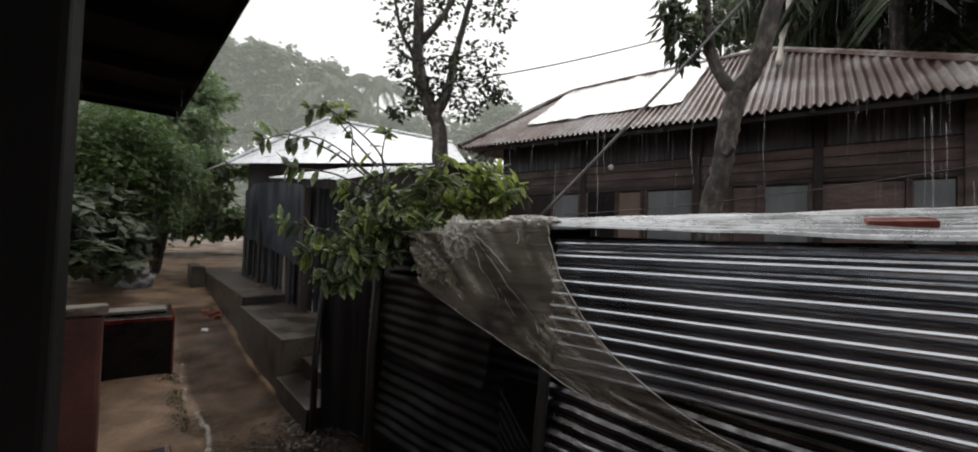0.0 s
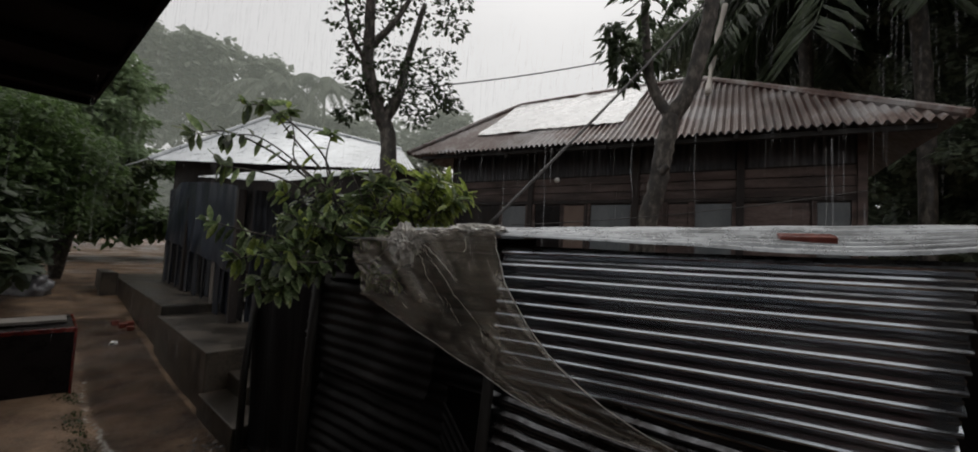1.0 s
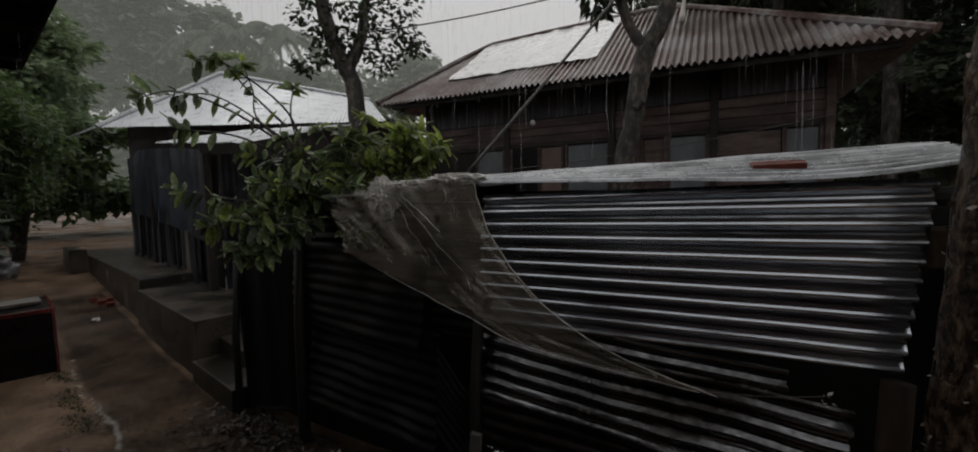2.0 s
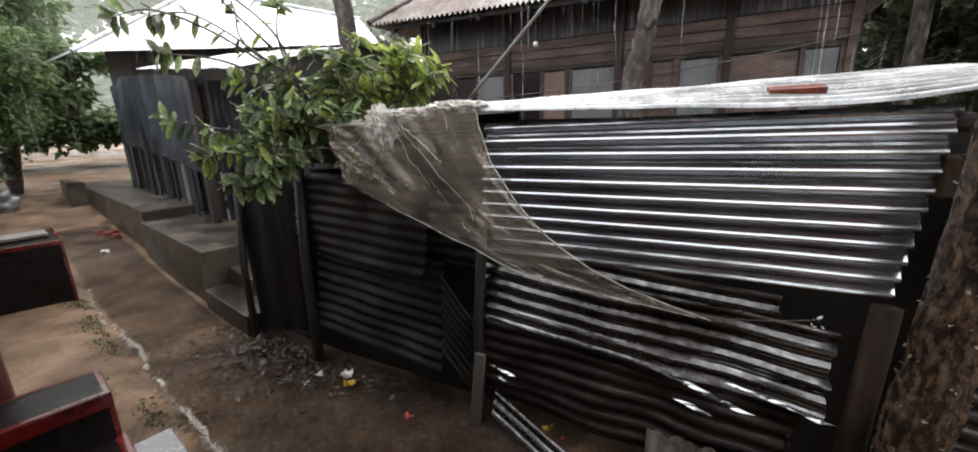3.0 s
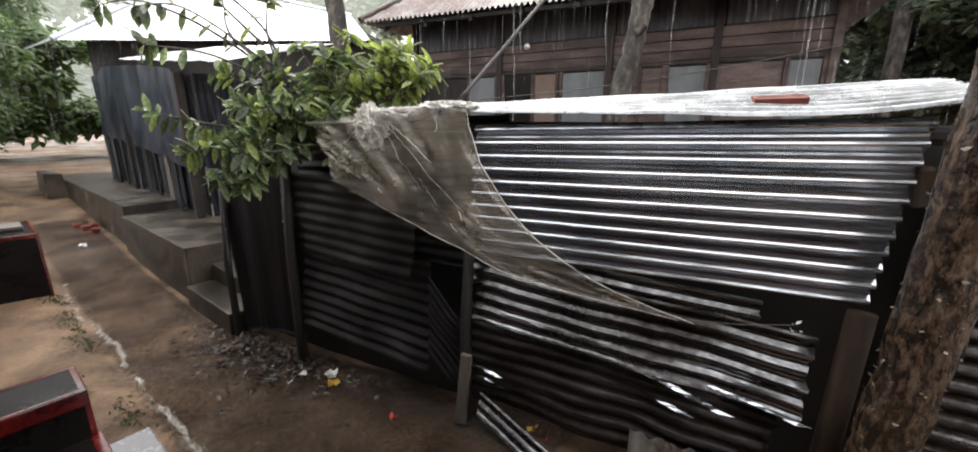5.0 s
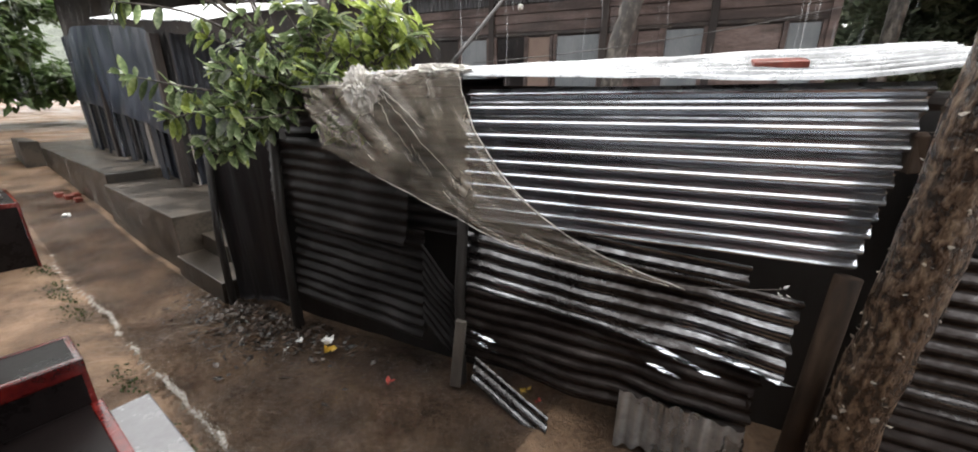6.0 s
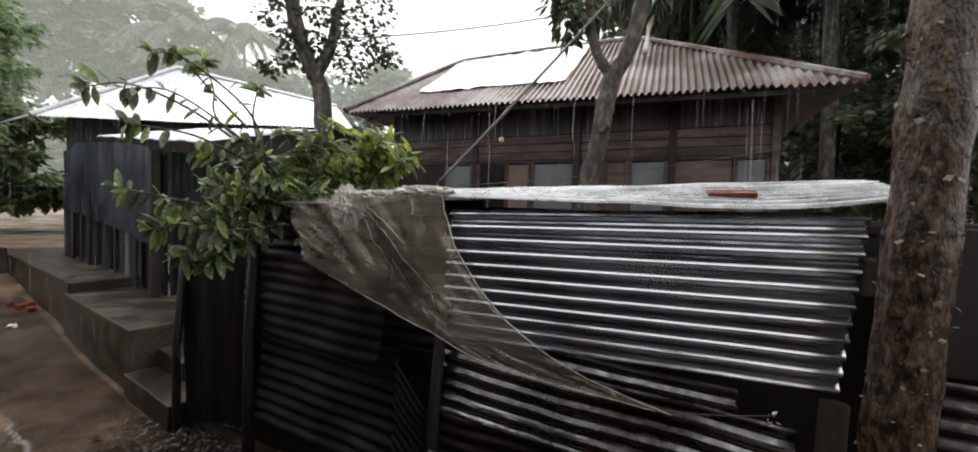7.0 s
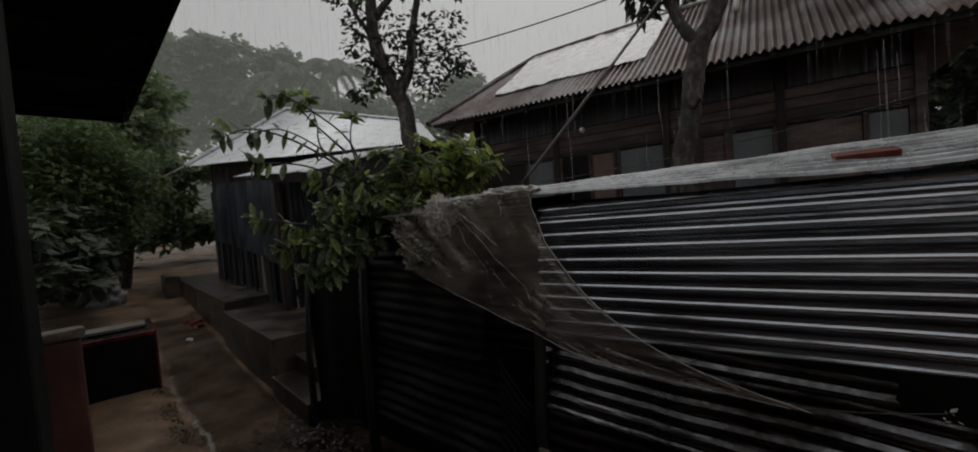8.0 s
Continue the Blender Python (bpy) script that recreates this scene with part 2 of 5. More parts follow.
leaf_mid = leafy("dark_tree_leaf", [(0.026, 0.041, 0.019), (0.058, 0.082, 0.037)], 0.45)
# greyed and lightened base: haze painted into the foliage between the houses
leaf_far = leafy("haze_greyed_foliage", [(0.20, 0.225, 0.17), (0.30, 0.325, 0.26)], 0.7, 0.2)
backdrop_leaf = leafy("haze_glow_backdrop_foliage", [(0.20, 0.225, 0.18), (0.30, 0.325, 0.27)], 0.8, 0.15)
# emission on the far leaves stands in for rain haze
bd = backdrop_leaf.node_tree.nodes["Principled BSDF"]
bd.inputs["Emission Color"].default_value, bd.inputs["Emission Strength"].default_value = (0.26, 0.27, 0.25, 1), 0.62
leaf_dry = leafy("fallen_brown_leaf", [(0.012, 0.008, 0.006), (0.06, 0.036, 0.021)], 0.25, 0.7, glow=0.1)
# leaf colour raised for the haze in front of the right-hand woods
leaf_shade = leafy("haze_lightened_woodland_leaf", [(0.11, 0.145, 0.095), (0.23, 0.275, 0.185)], 0.5)
leaf_weed = leafy("lane_weed_leaf", [(0.022, 0.035, 0.010), (0.05, 0.07, 0.02)], 0.35)
scrap_red = material("red_litter", [(0.3, 0.03, 0.02), (0.4, 0.06, 0.04)], (0.3, 0.5), 0.0, 9, 0.1)
film_clear = sheer("wet_plastic_film", (0.36, 0.315, 0.255), (0.14, 0.62), 0.09, 0.8, 3.2, 0.2)
film_light = sheer("crumpled_plastic_film", (0.72, 0.70, 0.66), (0.45, 0.95), scale=20.0)
film_white = material("white_plastic_tarpaulin", [(0.62, 0.62, 0.62), (0.8, 0.8, 0.8)], (0.2, 0.4), 0.0, 3, 0.35, (1, 1, 1), 12, bumpdist=0.03)
stream_mat = sheer("falling_roof_water", (0.8, 0.82, 0.85), (0.05, 0.16), 0.1)
rain_mat = sheer("falling_rain", (0.8, 0.82, 0.85), (0.07, 0.16), 0.1)


# ---- building helpers ----
def mesh_of(bm, name, material_, smooth=False):
    me = bpy.data.meshes.new(name)
    bm.normal_update()
    bm.to_mesh(me)
    bm.free()
    me.materials.append(material_)
    if smooth:
        me.polygons.foreach_set("use_smooth", [True] * len(me.polygons))
    return me


def part(name, bm, material_, parent=None, label="", smooth=False):
    """Links a bmesh as one mesh object, under a thing if one is given."""
    ob = new(name, mesh_of(bm, name, material_, smooth))
    if parent:
        ob.parent = parent
    return tagged(ob, label) if label else ob


def thing(name, label, category, group="", kind=""):
    return tagged(new(name), label, category, group, kind)


def U(u, lat, z):
    """Along the lane, across it to the right, up."""
    return Vector((-0.63 * u + 0.777 * lat, 0.777 * u + 0.63 * lat, z))


def F(s, out, z):
    """Along the tin fence to the right, out from it towards the yard, up."""
    return Vector((0.33 + 0.764 * s - 0.645 * out, 2.31 - 0.645 * s - 0.764 * out, z))


def Q(q, m, z):
    """Along the timber house's eave to the right, away from the yard, up."""
    return Vector((0.766 * q + 0.643 * m, -0.643 * q + 0.766 * m, z))


def polar(az, d, z):
    return Vector((d * math.sin(radians(az)), d * math.cos(radians(az)), z))


def P(az, el, d):
    """By bearing and elevation from eye height, at a distance."""
    return polar(az, d, 1.8 + d * math.tan(radians(el)))


def box_bm(frame_, a0, a1, b0, b1, c0, c1, bevel=0.006, bm=None, wobble=0.0):
    """A bevelled box in one of the frames above."""
    bm2 = bmesh.new()
    v = [bm2.verts.new(frame_(a, b, c) + Vector([random.uniform(-wobble, wobble) for _ in range(3)]))
         for c in (c0, c1) for a, b in ((a0, b0), (a1, b0), (a1, b1), (a0, b1))]
    for f in ((0, 1, 2, 3), (4, 7, 6, 5), (0, 4, 5, 1), (1, 5, 6, 2), (2, 6, 7, 3), (3, 7, 4, 0)):
        bm2.faces.new([v[i] for i in f])
    bmesh.ops.recalc_face_normals(bm2, faces=bm2.faces)
    if bevel:
        bmesh.ops.bevel(bm2, geom=bm2.edges[:], offset=bevel, segments=2, affect="EDGES", profile=0.6)
    if bm is None:
        return bm2
    tmp = bpy.data.meshes.new("tmp")
    bm2.to_mesh(tmp)
    bm2.free()
    bm.from_mesh(tmp)
    bpy.data.meshes.remove(tmp)
    return bm


def tube(points, radii, sides=10, bm=None, rough=0.0):
    """A tapering limb along the points."""
    bm = bm or bmesh.new()
    rings = []
    pts = [Vector(p) for p in points]
    for i, p in enumerate(pts):
        d = (pts[min(i + 1, len(pts) - 1)] - pts[max(i - 1, 0)]).normalized()
        a = d.cross(Vector((0.3, 0.9, 0.2))).normalized()
        b = d.cross(a)
        ring = []
        for k in range(sides):
            t = 2 * math.pi * k / sides
            r = radii[i] * (1 + rough * noise.noise(p * 5 + Vector((math.cos(t), math.sin(t), i * 0.7))))
            ring.append(bm.verts.new(p + r * (math.cos(t) * a + math.sin(t) * b)))
        rings.append(ring)
    for r0, r1 in zip(rings, rings[1:]):
        for k in range(sides):
            bm.faces.new((r0[k], r0[(k + 1) % sides], r1[(k + 1) % sides], r1[k]))
    bm.faces.new(rings[0][::-1])
    bm.faces.new(rings[-1])
    return bm


def bezier(points, n):
    """A smooth line through the points."""
    pts = [Vector(p) for p in points]
    out = []
    for i in range(len(pts) - 1):
        p0, p1, p2, p3 = pts[max(i - 1, 0)], pts[i], pts[i + 1], pts[min(i + 2, len(pts) - 1)]
        for k in range(n):
            t = k / n
            out.append(0.5 * ((2 * p1) + (p2 - p0) * t + (2 * p0 - 5 * p1 + 4 * p2 - p3) * t * t + (3 * p1 - p0 - 3 * p2 + p3) * t ** 3))
    return out + [pts[-1]]


def corrugated(corner, along, across, out, pitch=0.068, amp=0.009, phase=0.0, dents=0.004, seed=0, along_steps=10, bend=None, thick=0.0015,
               ragged=0.0):
    """A corrugated sheet: along runs with the ridges, across over them; out is the side it bulges to."""
    corner, along, across, out = Vector(corner), Vector(along), Vector(across), Vector(out).normalized()
    n = max(8, int(across.length / pitch * 8))
    rows = []
    bm = bmesh.new()
    for i in range(along_steps + 1):
        a = i / along_steps
        row = []
        for k in range(n + 1):
            c = k / n
            rag = ragged * noise.noise(Vector((c * 9 + seed, a * 3, 5.5))) if i in (0, along_steps) else 0
            p = corner + along * (a + rag) + across * c
            h = amp * math.sin(2 * math.pi * (c * across.length / pitch + phase))
            h += dents * noise.noise(p * 3.1 + Vector((seed, 0, 0))) * 2 + 0.4 * dents * noise.noise(p * 11 + Vector((seed, 3, 0)))
            if bend:
                h += bend(a, c)
            row.append(bm.verts.new(p + out * h))
        rows.append(row)
    for r0, r1 in zip(rows, rows[1:]):
        for k in range(n):
            bm.faces.new((r0[k], r0[k + 1], r1[k + 1], r1[k]))
    bmesh.ops.recalc_face_normals(bm, faces=bm.faces)
    if thick:
        bmesh.ops.solidify(bm, geom=bm.faces[:], thickness=thick)
    return bm


def scatter_leaves(bm, centre, radii, count, size, rng, droop=0.3, thin=0.35):
    """Folded leaves in a loose clump."""
    for _ in range(count):
        while True:
            d = Vector((rng.uniform(-1, 1), rng.uniform(-1, 1), rng.uniform(-1, 1)))
            if 0.05 < d.length < 1:
                break
        p = Vector(centre) + Vector((d.x * radii[0], d.y * radii[1], d.z * radii[2]))
        add_leaf(bm, p, Vector((d.x + rng.uniform(-.6, .6), d.y + rng.uniform(-.6, .6), rng.uniform(-.6, .5) - droop)), size * rng.uniform(0.6, 1.3), rng, thin)


def add_leaf(bm, p, way, size, rng, thin=0.35):
    way = way.normalized()
    side = way.cross(Vector((rng.uniform(-.4, .4), rng.uniform(-.4, .4), 1))).normalized() * size * thin
    fold = way.cross(side).normalized() * size * 0.08
    base, mid, tip = bm.verts.new(p), bm.verts.new(p + way * size * 0.5 - fold), bm.verts.new(p + way * size)
    l1, r1 = bm.verts.new(p + way * size * 0.45 + side), bm.verts.new(p + way * size * 0.45 - side)
    bm.faces.new((base, mid, l1))
    bm.faces.new((mid, tip, l1))
    bm.faces.new((base, r1, mid))
    bm.faces.new((mid, r1, tip))


# ---- ground ----
def ground_z(p):
    u = -0.63 * p.x + 0.777 * p.y
    lat = 0.777 * p.x + 0.63 * p.y
    z = 0.55 * min(max((u - 6) / 9, 0), 1)
    near = 1 if abs(u) < 30 else 0
    z += near * (0.025 * noise.noise(p * 0.9) + 0.012 * noise.noise(p * 3.5) + 0.006 * noise.noise(p * 11))
    if u < 16:
        z += 0.05 * (1 / (1 + math.exp(min((lat - 0.38) / 0.06, 50)))) - 0.035 * math.exp(-((lat - 0.47) / 0.06) ** 2)
    return z


def build_ground():
    xs = [-900, -300, -120, -60, -35, -25, -18] + [-14 + 0.25 * i for i in range(32)] + [-6 + 0.07 * i for i in range(130)] + [3.2, 4, 6, 9, 14, 25, 60, 150, 400, 900]
    ys = [-900, -200, -50, -15, -6, -3, -1, 0] + [0.3 + 0.07 * i for i in range(110)] + [8.2 + 0.3 * i for i in range(50)] + [24, 27, 32, 45, 80, 200, 500, 900]
    bm = bmesh.new()
    grid = [[bm.verts.new((x, y, ground_z(Vector((x, y, 0))))) for x in xs] for y in ys]
    for r0, r1 in zip(grid, grid[1:]):
        for k in range(len(xs) - 1):
            bm.faces.new((r0[k], r0[k + 1], r1[k + 1], r1[k]))
    tagged(part("ground", bm, mud, smooth=True), "wet brown mud yard and lane with running rainwater", "ground", kind="structure")


build_ground()


# ---- the veranda that the camera stands on ----
def build_veranda():
    v = thing("veranda_plinth", "faded red painted veranda plinth along the muddy lane", "veranda", kind="structure")
    part("plinth_wall", box_bm(U, -3, 7.0, -2.2, -0.31, -0.2, 0.70, 0.012), red_dull, v)
    part("floor_screed", box_bm(U, -3, 7.0, -2.2, -0.30, 0.70, 0.73, 0.008), red_dull, v)
    st = thing("entrance_steps", "black cement steps with glossy red painted edges", "steps", kind="structure")
    part("cheek_block", box_bm(U, 2.29, 2.55, -0.308, 0.15, -0.05, 0.722, 0.012), black_paint, st)
    part("step", box_bm(U, -0.6, 2.288, -0.308, 0.165, -0.05, 0.50, 0.012), black_paint, st)
    # red border bands, a little proud
    for nm, args in (("edge_band", (2.272, 2.300, -0.300, 0.158, 0.655, 0.728)), ("edge_band", (2.54, 2.556, -0.300, 0.158, 0.69, 0.728)),
                     ("edge_band", (2.29, 2.55, 0.135, 0.159, 0.02, 0.727)), ("edge_band", (-0.5, 2.286, 0.130, 0.172, 0.45, 0.505))):
        part(nm, box_bm(U, *args, 0.006), red_paint, st, "glossy red painted edge")
    part("pale_step", box_bm(U, -0.3, 2.40, 0.176, 0.34, -0.05, 0.36, 0.008), slab_pale, st, "pale smooth cement tread")
    fb = thing("far_cheek_block", "dark red and black cheek block with a pale wet top", "step block", kind="structure")
    part("block", box_bm(U, 6.16, 7.15, -0.308, 0.36, -0.05, 0.73, 0.012), black_paint, fb)
    part("edge_band", box_bm(U, 6.15, 6.175, -0.3, 0.368, 0.69, 0.737, 0.006), red_paint, fb)
    part("edge_band", box_bm(U, 6.15, 7.1, 0.345, 0.369, 0.03, 0.736, 0.006), red_paint, fb)
    pl = tagged(part("plank", box_bm(U, 6.45, 6.75, -0.5, 0.30, 0.742, 0.78, 0.006, wobble=0.006), wood_grey), "pale wet wooden plank lying on a block", "plank")

    vp = thing("veranda_pillar", "broken-topped red painted pillar at the veranda's edge", "pillar", kind="structure")
    part("shaft", box_bm(U, 2.82, 3.0, -0.29, -0.12, -0.1, 1.34, 0.02, wobble=0.008), red_dull, vp)
    part("broken_cap", box_bm(U, 2.815, 3.005, -0.295, -0.115, 1.342, 1.385, 0.012, wobble=0.014), plaster_old, vp, "pale broken plaster top")


build_veranda()


def V(u, lat, z):
    """Along the camera's own eave, across it to the right, up."""
    return Vector((-0.656 * u + 0.755 * lat, 0.755 * u + 0.656 * lat, z))


def build_eave():
    """The eave of the camera's own house, overhead, its post, unseen roof and wall."""
    r = thing("eave_roof", "near-black low eave of the house overhead", "roof", kind="structure")
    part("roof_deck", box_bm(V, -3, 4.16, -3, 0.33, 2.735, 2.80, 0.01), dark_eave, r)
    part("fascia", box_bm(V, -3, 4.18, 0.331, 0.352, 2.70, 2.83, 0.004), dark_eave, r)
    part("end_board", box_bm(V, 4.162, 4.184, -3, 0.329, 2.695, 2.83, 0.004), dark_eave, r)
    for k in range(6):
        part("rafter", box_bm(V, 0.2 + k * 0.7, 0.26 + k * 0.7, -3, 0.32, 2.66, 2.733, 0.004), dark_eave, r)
    # unseen roof shape, added to block sky light from behind the camera
    bm = bmesh.new()
    prof = ((0.30, 2.835), (-3.0, 4.75), (-6.4, 2.8), (-6.4, 2.74), (0.30, 2.80))
    ends = [[bm.verts.new(V(u, a, z)) for a, z in prof] for u in (-7, 4.15)]
    for k in range(5):
        bm.faces.new((ends[0][k], ends[0][(k + 1) % 5], ends[1][(k + 1) % 5], ends[1][k]))
    bm.faces.new(ends[0][::-1])
    bm.faces.new(ends[1])
    bmesh.ops.recalc_face_normals(bm, faces=bm.faces)
    part("pitched_roof", bm, roof_rust, r)
    p = thing("veranda_post", "dark timber veranda post on the step", "post", kind="structure")
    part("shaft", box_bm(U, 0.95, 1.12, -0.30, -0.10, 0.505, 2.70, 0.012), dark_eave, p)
    # wall out of view, kept dark for the fence tin to reflect
    w = thing("house_wall", "unseen dark wall added behind the veranda", "wall", kind="structure")
    part("wall_panel", box_bm(U, -3, 7, -2.3, -2.15, 0.731, 2.7, 0.004), wood_dark, w)


build_eave()


# ---- the lane's far side: concrete platform and tin hut ----
def build_platform():
    p = thing("concrete_platform", "wet grey concrete platform with small steps beside the lane", "platform", kind="structure")
    part("slab", box_bm(U, 4.86, 7.4, 1.23, 4.2, -0.1, 0.60, 0.015, wobble=0.006), concrete, p)
    part("rear_slab", box_bm(U, 7.402, 13.2, 1.27, 4.2, -0.1, 0.73, 0.02, wobble=0.008), concrete, p)
    part("step", box_bm(U, 3.80, 4.858, 1.19, 1.82, -0.1, 0.205, 0.012, wobble=0.006), concrete, p)
    part("step", box_bm(U, 4.24, 4.857, 1.44, 2.3, -0.1, 0.375, 0.012, wobble=0.006), concrete, p)
    part("kerb_stone", box_bm(U, 12.0, 13.4, 1.0, 1.27, 0.0, 0.86, 0.03, wobble=0.03), concrete, p)


build_platform()


def build_hut():
    h = thing("tin_hut", "bluish corrugated tin hut on the concrete platform", "hut")
    rng = random.Random(5)
    u, k = 6.35, 0
    while u < 11.6:
        w = 0.72
        lo = 0.73 if u > 7.4 else 0.6
        top = min(2.42 + 0.10 * (u - 5.5), 2.78) + 0.02 * rng.uniform(-1, 1)
        mat_ = tin_blue if k % 3 else tin_dark
        part("wall_sheet", corrugated(U(u, 2.0 - 0.012 * (k % 2), lo), U(0, 0, top - lo), U(w, 0, 0), -U(0, 1, 0), 0.076, 0.009, 0, 0.012, k, 8), mat_, h)
        u += w - 0.05
        k += 1
    # end wall towards the yard
    for j in range(3):
        part("end_sheet", corrugated(U(6.34, 2.02 + j * 0.7, 0.6), U(0, 0, 1.86), U(0, 0.74, 0), -U(1, 0, 0), 0.076, 0.009, 0, 0.012, j + 20, 8), tin_blue, h)
    # loose boards and a tarpaulin strip leaning on it
    for j in range(9):
        u0 = 7.0 + j * 0.5 + rng.uniform(-.1, .1)
        t = rng.uniform(0.8, 1.6)
        bm = box_bm(lambda a, b, c: U(u0 + a, 1.93 - b + 0.0, c) , 0, rng.uniform(.1, .22), 0.03, 0.055, 0.735 if u0 > 7.4 else 0.605, 0.73 + t, 0.004, wobble=0.01)
        part("leaning_board", bm, wood_grey if j % 4 == 1 else tin_blue, h)
    for u0, m_ in ((6.36, wood_dark), (9.2, wood_dark)):
        part("corner_post", box_bm(U, u0, u0 + 0.1, 1.83, 1.93, 0.6, 2.45, 0.01), m_, h)
    bm = bmesh.new()
    grid = []
    for i in range(25):
        row = []
        for j in range(61):
            a, c = j / 60, i / 24
            z = 2.48 + 0.36 * (1 - a) ** 0.7 - 1.22 * c * (1 + 0.03 * noise.noise(Vector((a * 6, 0, 1)))) - 0.16 * max(0, 1 - a * 7) ** 2 * (1 - c)
            out_ = 0.03 + 0.035 * noise.noise(Vector((a * 13, c * 1.5, 2))) + 0.012 * noise.noise(Vector((a * 40, c * 4, 2)))
            row.append(bm.verts.new(U(10.5 + 0.5 * c - (4.0 + 0.5 * c) * a, 1.88 - out_, z)))
        grid.append(row)
    for r0, r1 in zip(grid, grid[1:]):
        for j in range(60):
            bm.faces.new((r0[j], r0[j + 1], r1[j + 1], r1[j]))
    part("tarpaulin", bm, tarp_blue, h, "dark blue-grey plastic tarpaulin over the upper wall", smooth=True)
    # pale lean-to roof
    for j in range(5):
        part("roof_sheet", corrugated(U(4.9 + j * 0.72, 1.8, 2.44 + 0.07 * j), U(0, 1.35, 0.36), U(0.76, 0, 0.074), (0, 0, 1), 0.076, 0.01, 0, 0.006, j + 40, 6), tin_white, h)


build_hut()


# ---- the tin fence with its lid, plastic film and posts ----
OUT = F(0, 1, 0) - F(0, 0, 0)
ALONG = F(1, 0, 0) - F(0, 0, 0)


def build_fence():
    f = thing("tin_fence", "galvanised corrugated tin fence on timber posts beside the yard", "fence")
    part("upper_sheet", corrugated(F(0.16, 0.035, 1.805), F(1.92, 0.035, 1.832) - F(0.16, 0.035, 1.805), Vector((0, 0, -0.71)) + ALONG * -0.055, OUT, 0.067, 0.0155, 0.85, 0.0035, 1, 60,
                                   bend=lambda a, c: -0.035 * c * c), tin, f, "bright wet galvanised sheet")
    low = lambda a, c: 0.05 * c + 0.015 * math.sin(3 * a)
    part("lower_sheet", corrugated(F(0.12, -0.005, 1.07), F(1.73, -0.005, 0.955) - F(0.12, -0.005, 1.07), Vector((0, 0, -0.37)) + ALONG * -0.02, OUT, 0.073, 0.0120, 0.1, 0.019, 2, 130,
                                   bend=low, ragged=0.012), tin_old, f, "dented dull lower sheet with worn bright ridges")
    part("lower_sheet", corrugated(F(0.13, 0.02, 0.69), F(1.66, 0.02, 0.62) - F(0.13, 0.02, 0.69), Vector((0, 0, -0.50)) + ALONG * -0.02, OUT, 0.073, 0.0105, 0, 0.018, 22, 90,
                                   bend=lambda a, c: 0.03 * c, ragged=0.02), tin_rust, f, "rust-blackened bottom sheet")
    part("tongue_sheet", corrugated(F(0.45, -0.01, 1.135), F(1.53, -0.01, 1.075) - F(0.45, -0.01, 1.135), Vector((0, 0, -0.12)), OUT, 0.073, 0.012, 0.1, 0.010, 16, 60, ragged=0.012), tin_old, f, "bent bright strip of tin")
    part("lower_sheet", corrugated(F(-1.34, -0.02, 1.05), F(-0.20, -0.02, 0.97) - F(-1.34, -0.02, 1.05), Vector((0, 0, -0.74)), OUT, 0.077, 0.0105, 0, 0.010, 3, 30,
                                   bend=lambda a, c: 0.08 * c, ragged=0.01), tin_shaded, f, "dark dented lower sheet")
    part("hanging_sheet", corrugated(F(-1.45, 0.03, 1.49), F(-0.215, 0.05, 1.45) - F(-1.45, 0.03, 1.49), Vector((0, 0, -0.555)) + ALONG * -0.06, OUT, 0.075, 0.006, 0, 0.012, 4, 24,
                                     bend=lambda a, c: 0.05 * c * c * a, ragged=0.008), tin_shaded, f, "dark sheet hanging askew")
    part("patch_sheet", corrugated(F(-0.19, 0.045, 0.90), F(0.06, 0.05, 0.66) - F(-0.19, 0.045, 0.90), Vector((0, 0, -0.52)), OUT, 0.06, 0.010, 0, 0.016, 15, 14), tin_shaded, f, "crumpled dark tin patch")
    frng = random.Random(6)
    for s0, z0 in ((1.10, 0.635), (1.19, 0.605), (1.27, 0.575), (1.36, 0.665), (1.46, 0.645), (1.55, 0.62), (1.16, 0.515), (0.17, 0.42), (0.19, 0.36)):
        fb = bmesh.new()
        for k in range(3):
            add_leaf(fb, F(s0 + 0.05 * k, 0.085 + 0.008 * k, z0 - 0.008 * k), ALONG + Vector((0, 0, frng.uniform(-.12, .02))) + OUT * frng.uniform(0, .12), frng.uniform(.06, .13), frng, 0.13)
        part("torn_edge", fb, tin, f, "bright torn tin edge")
    # dark plastic sheet hung round the fence end, in loose folds
    sb = bmesh.new()
    cols = []
    for i in range(49):
        a = i / 48
        col = []
        for k in range(31):
            c = k / 30
            top_ = 1.30 + 0.17 * min(a * 3, 1) - 0.03 * abs(noise.noise(Vector((a * 8, 1, 0))))
            low_ = 0.05 + 0.16 * a + 0.05 * noise.noise(Vector((a * 14, 0, 3)))
            fold = 0.014 * noise.noise(Vector((a * 6, c * 1.2, 6))) + 0.004 * noise.noise(Vector((a * 26, c * 3, 2)))
            col.append(sb.verts.new(F(-2.27 + 0.10 * (1 - c) + (0.86 - 0.10 * (1 - c)) * a, 0.02 + fold, low_ + (top_ - low_) * c)))
        cols.append(col)
    for c0, c1 in zip(cols, cols[1:]):
        for k in range(30):
            sb.faces.new((c0[k], c0[k + 1], c1[k + 1], c1[k]))
    bmesh.ops.solidify(sb, geom=sb.faces[:], thickness=0.003)
    part("side_sheet", sb, sheet_black, f, "black plastic sheet hanging in folds", smooth=True)
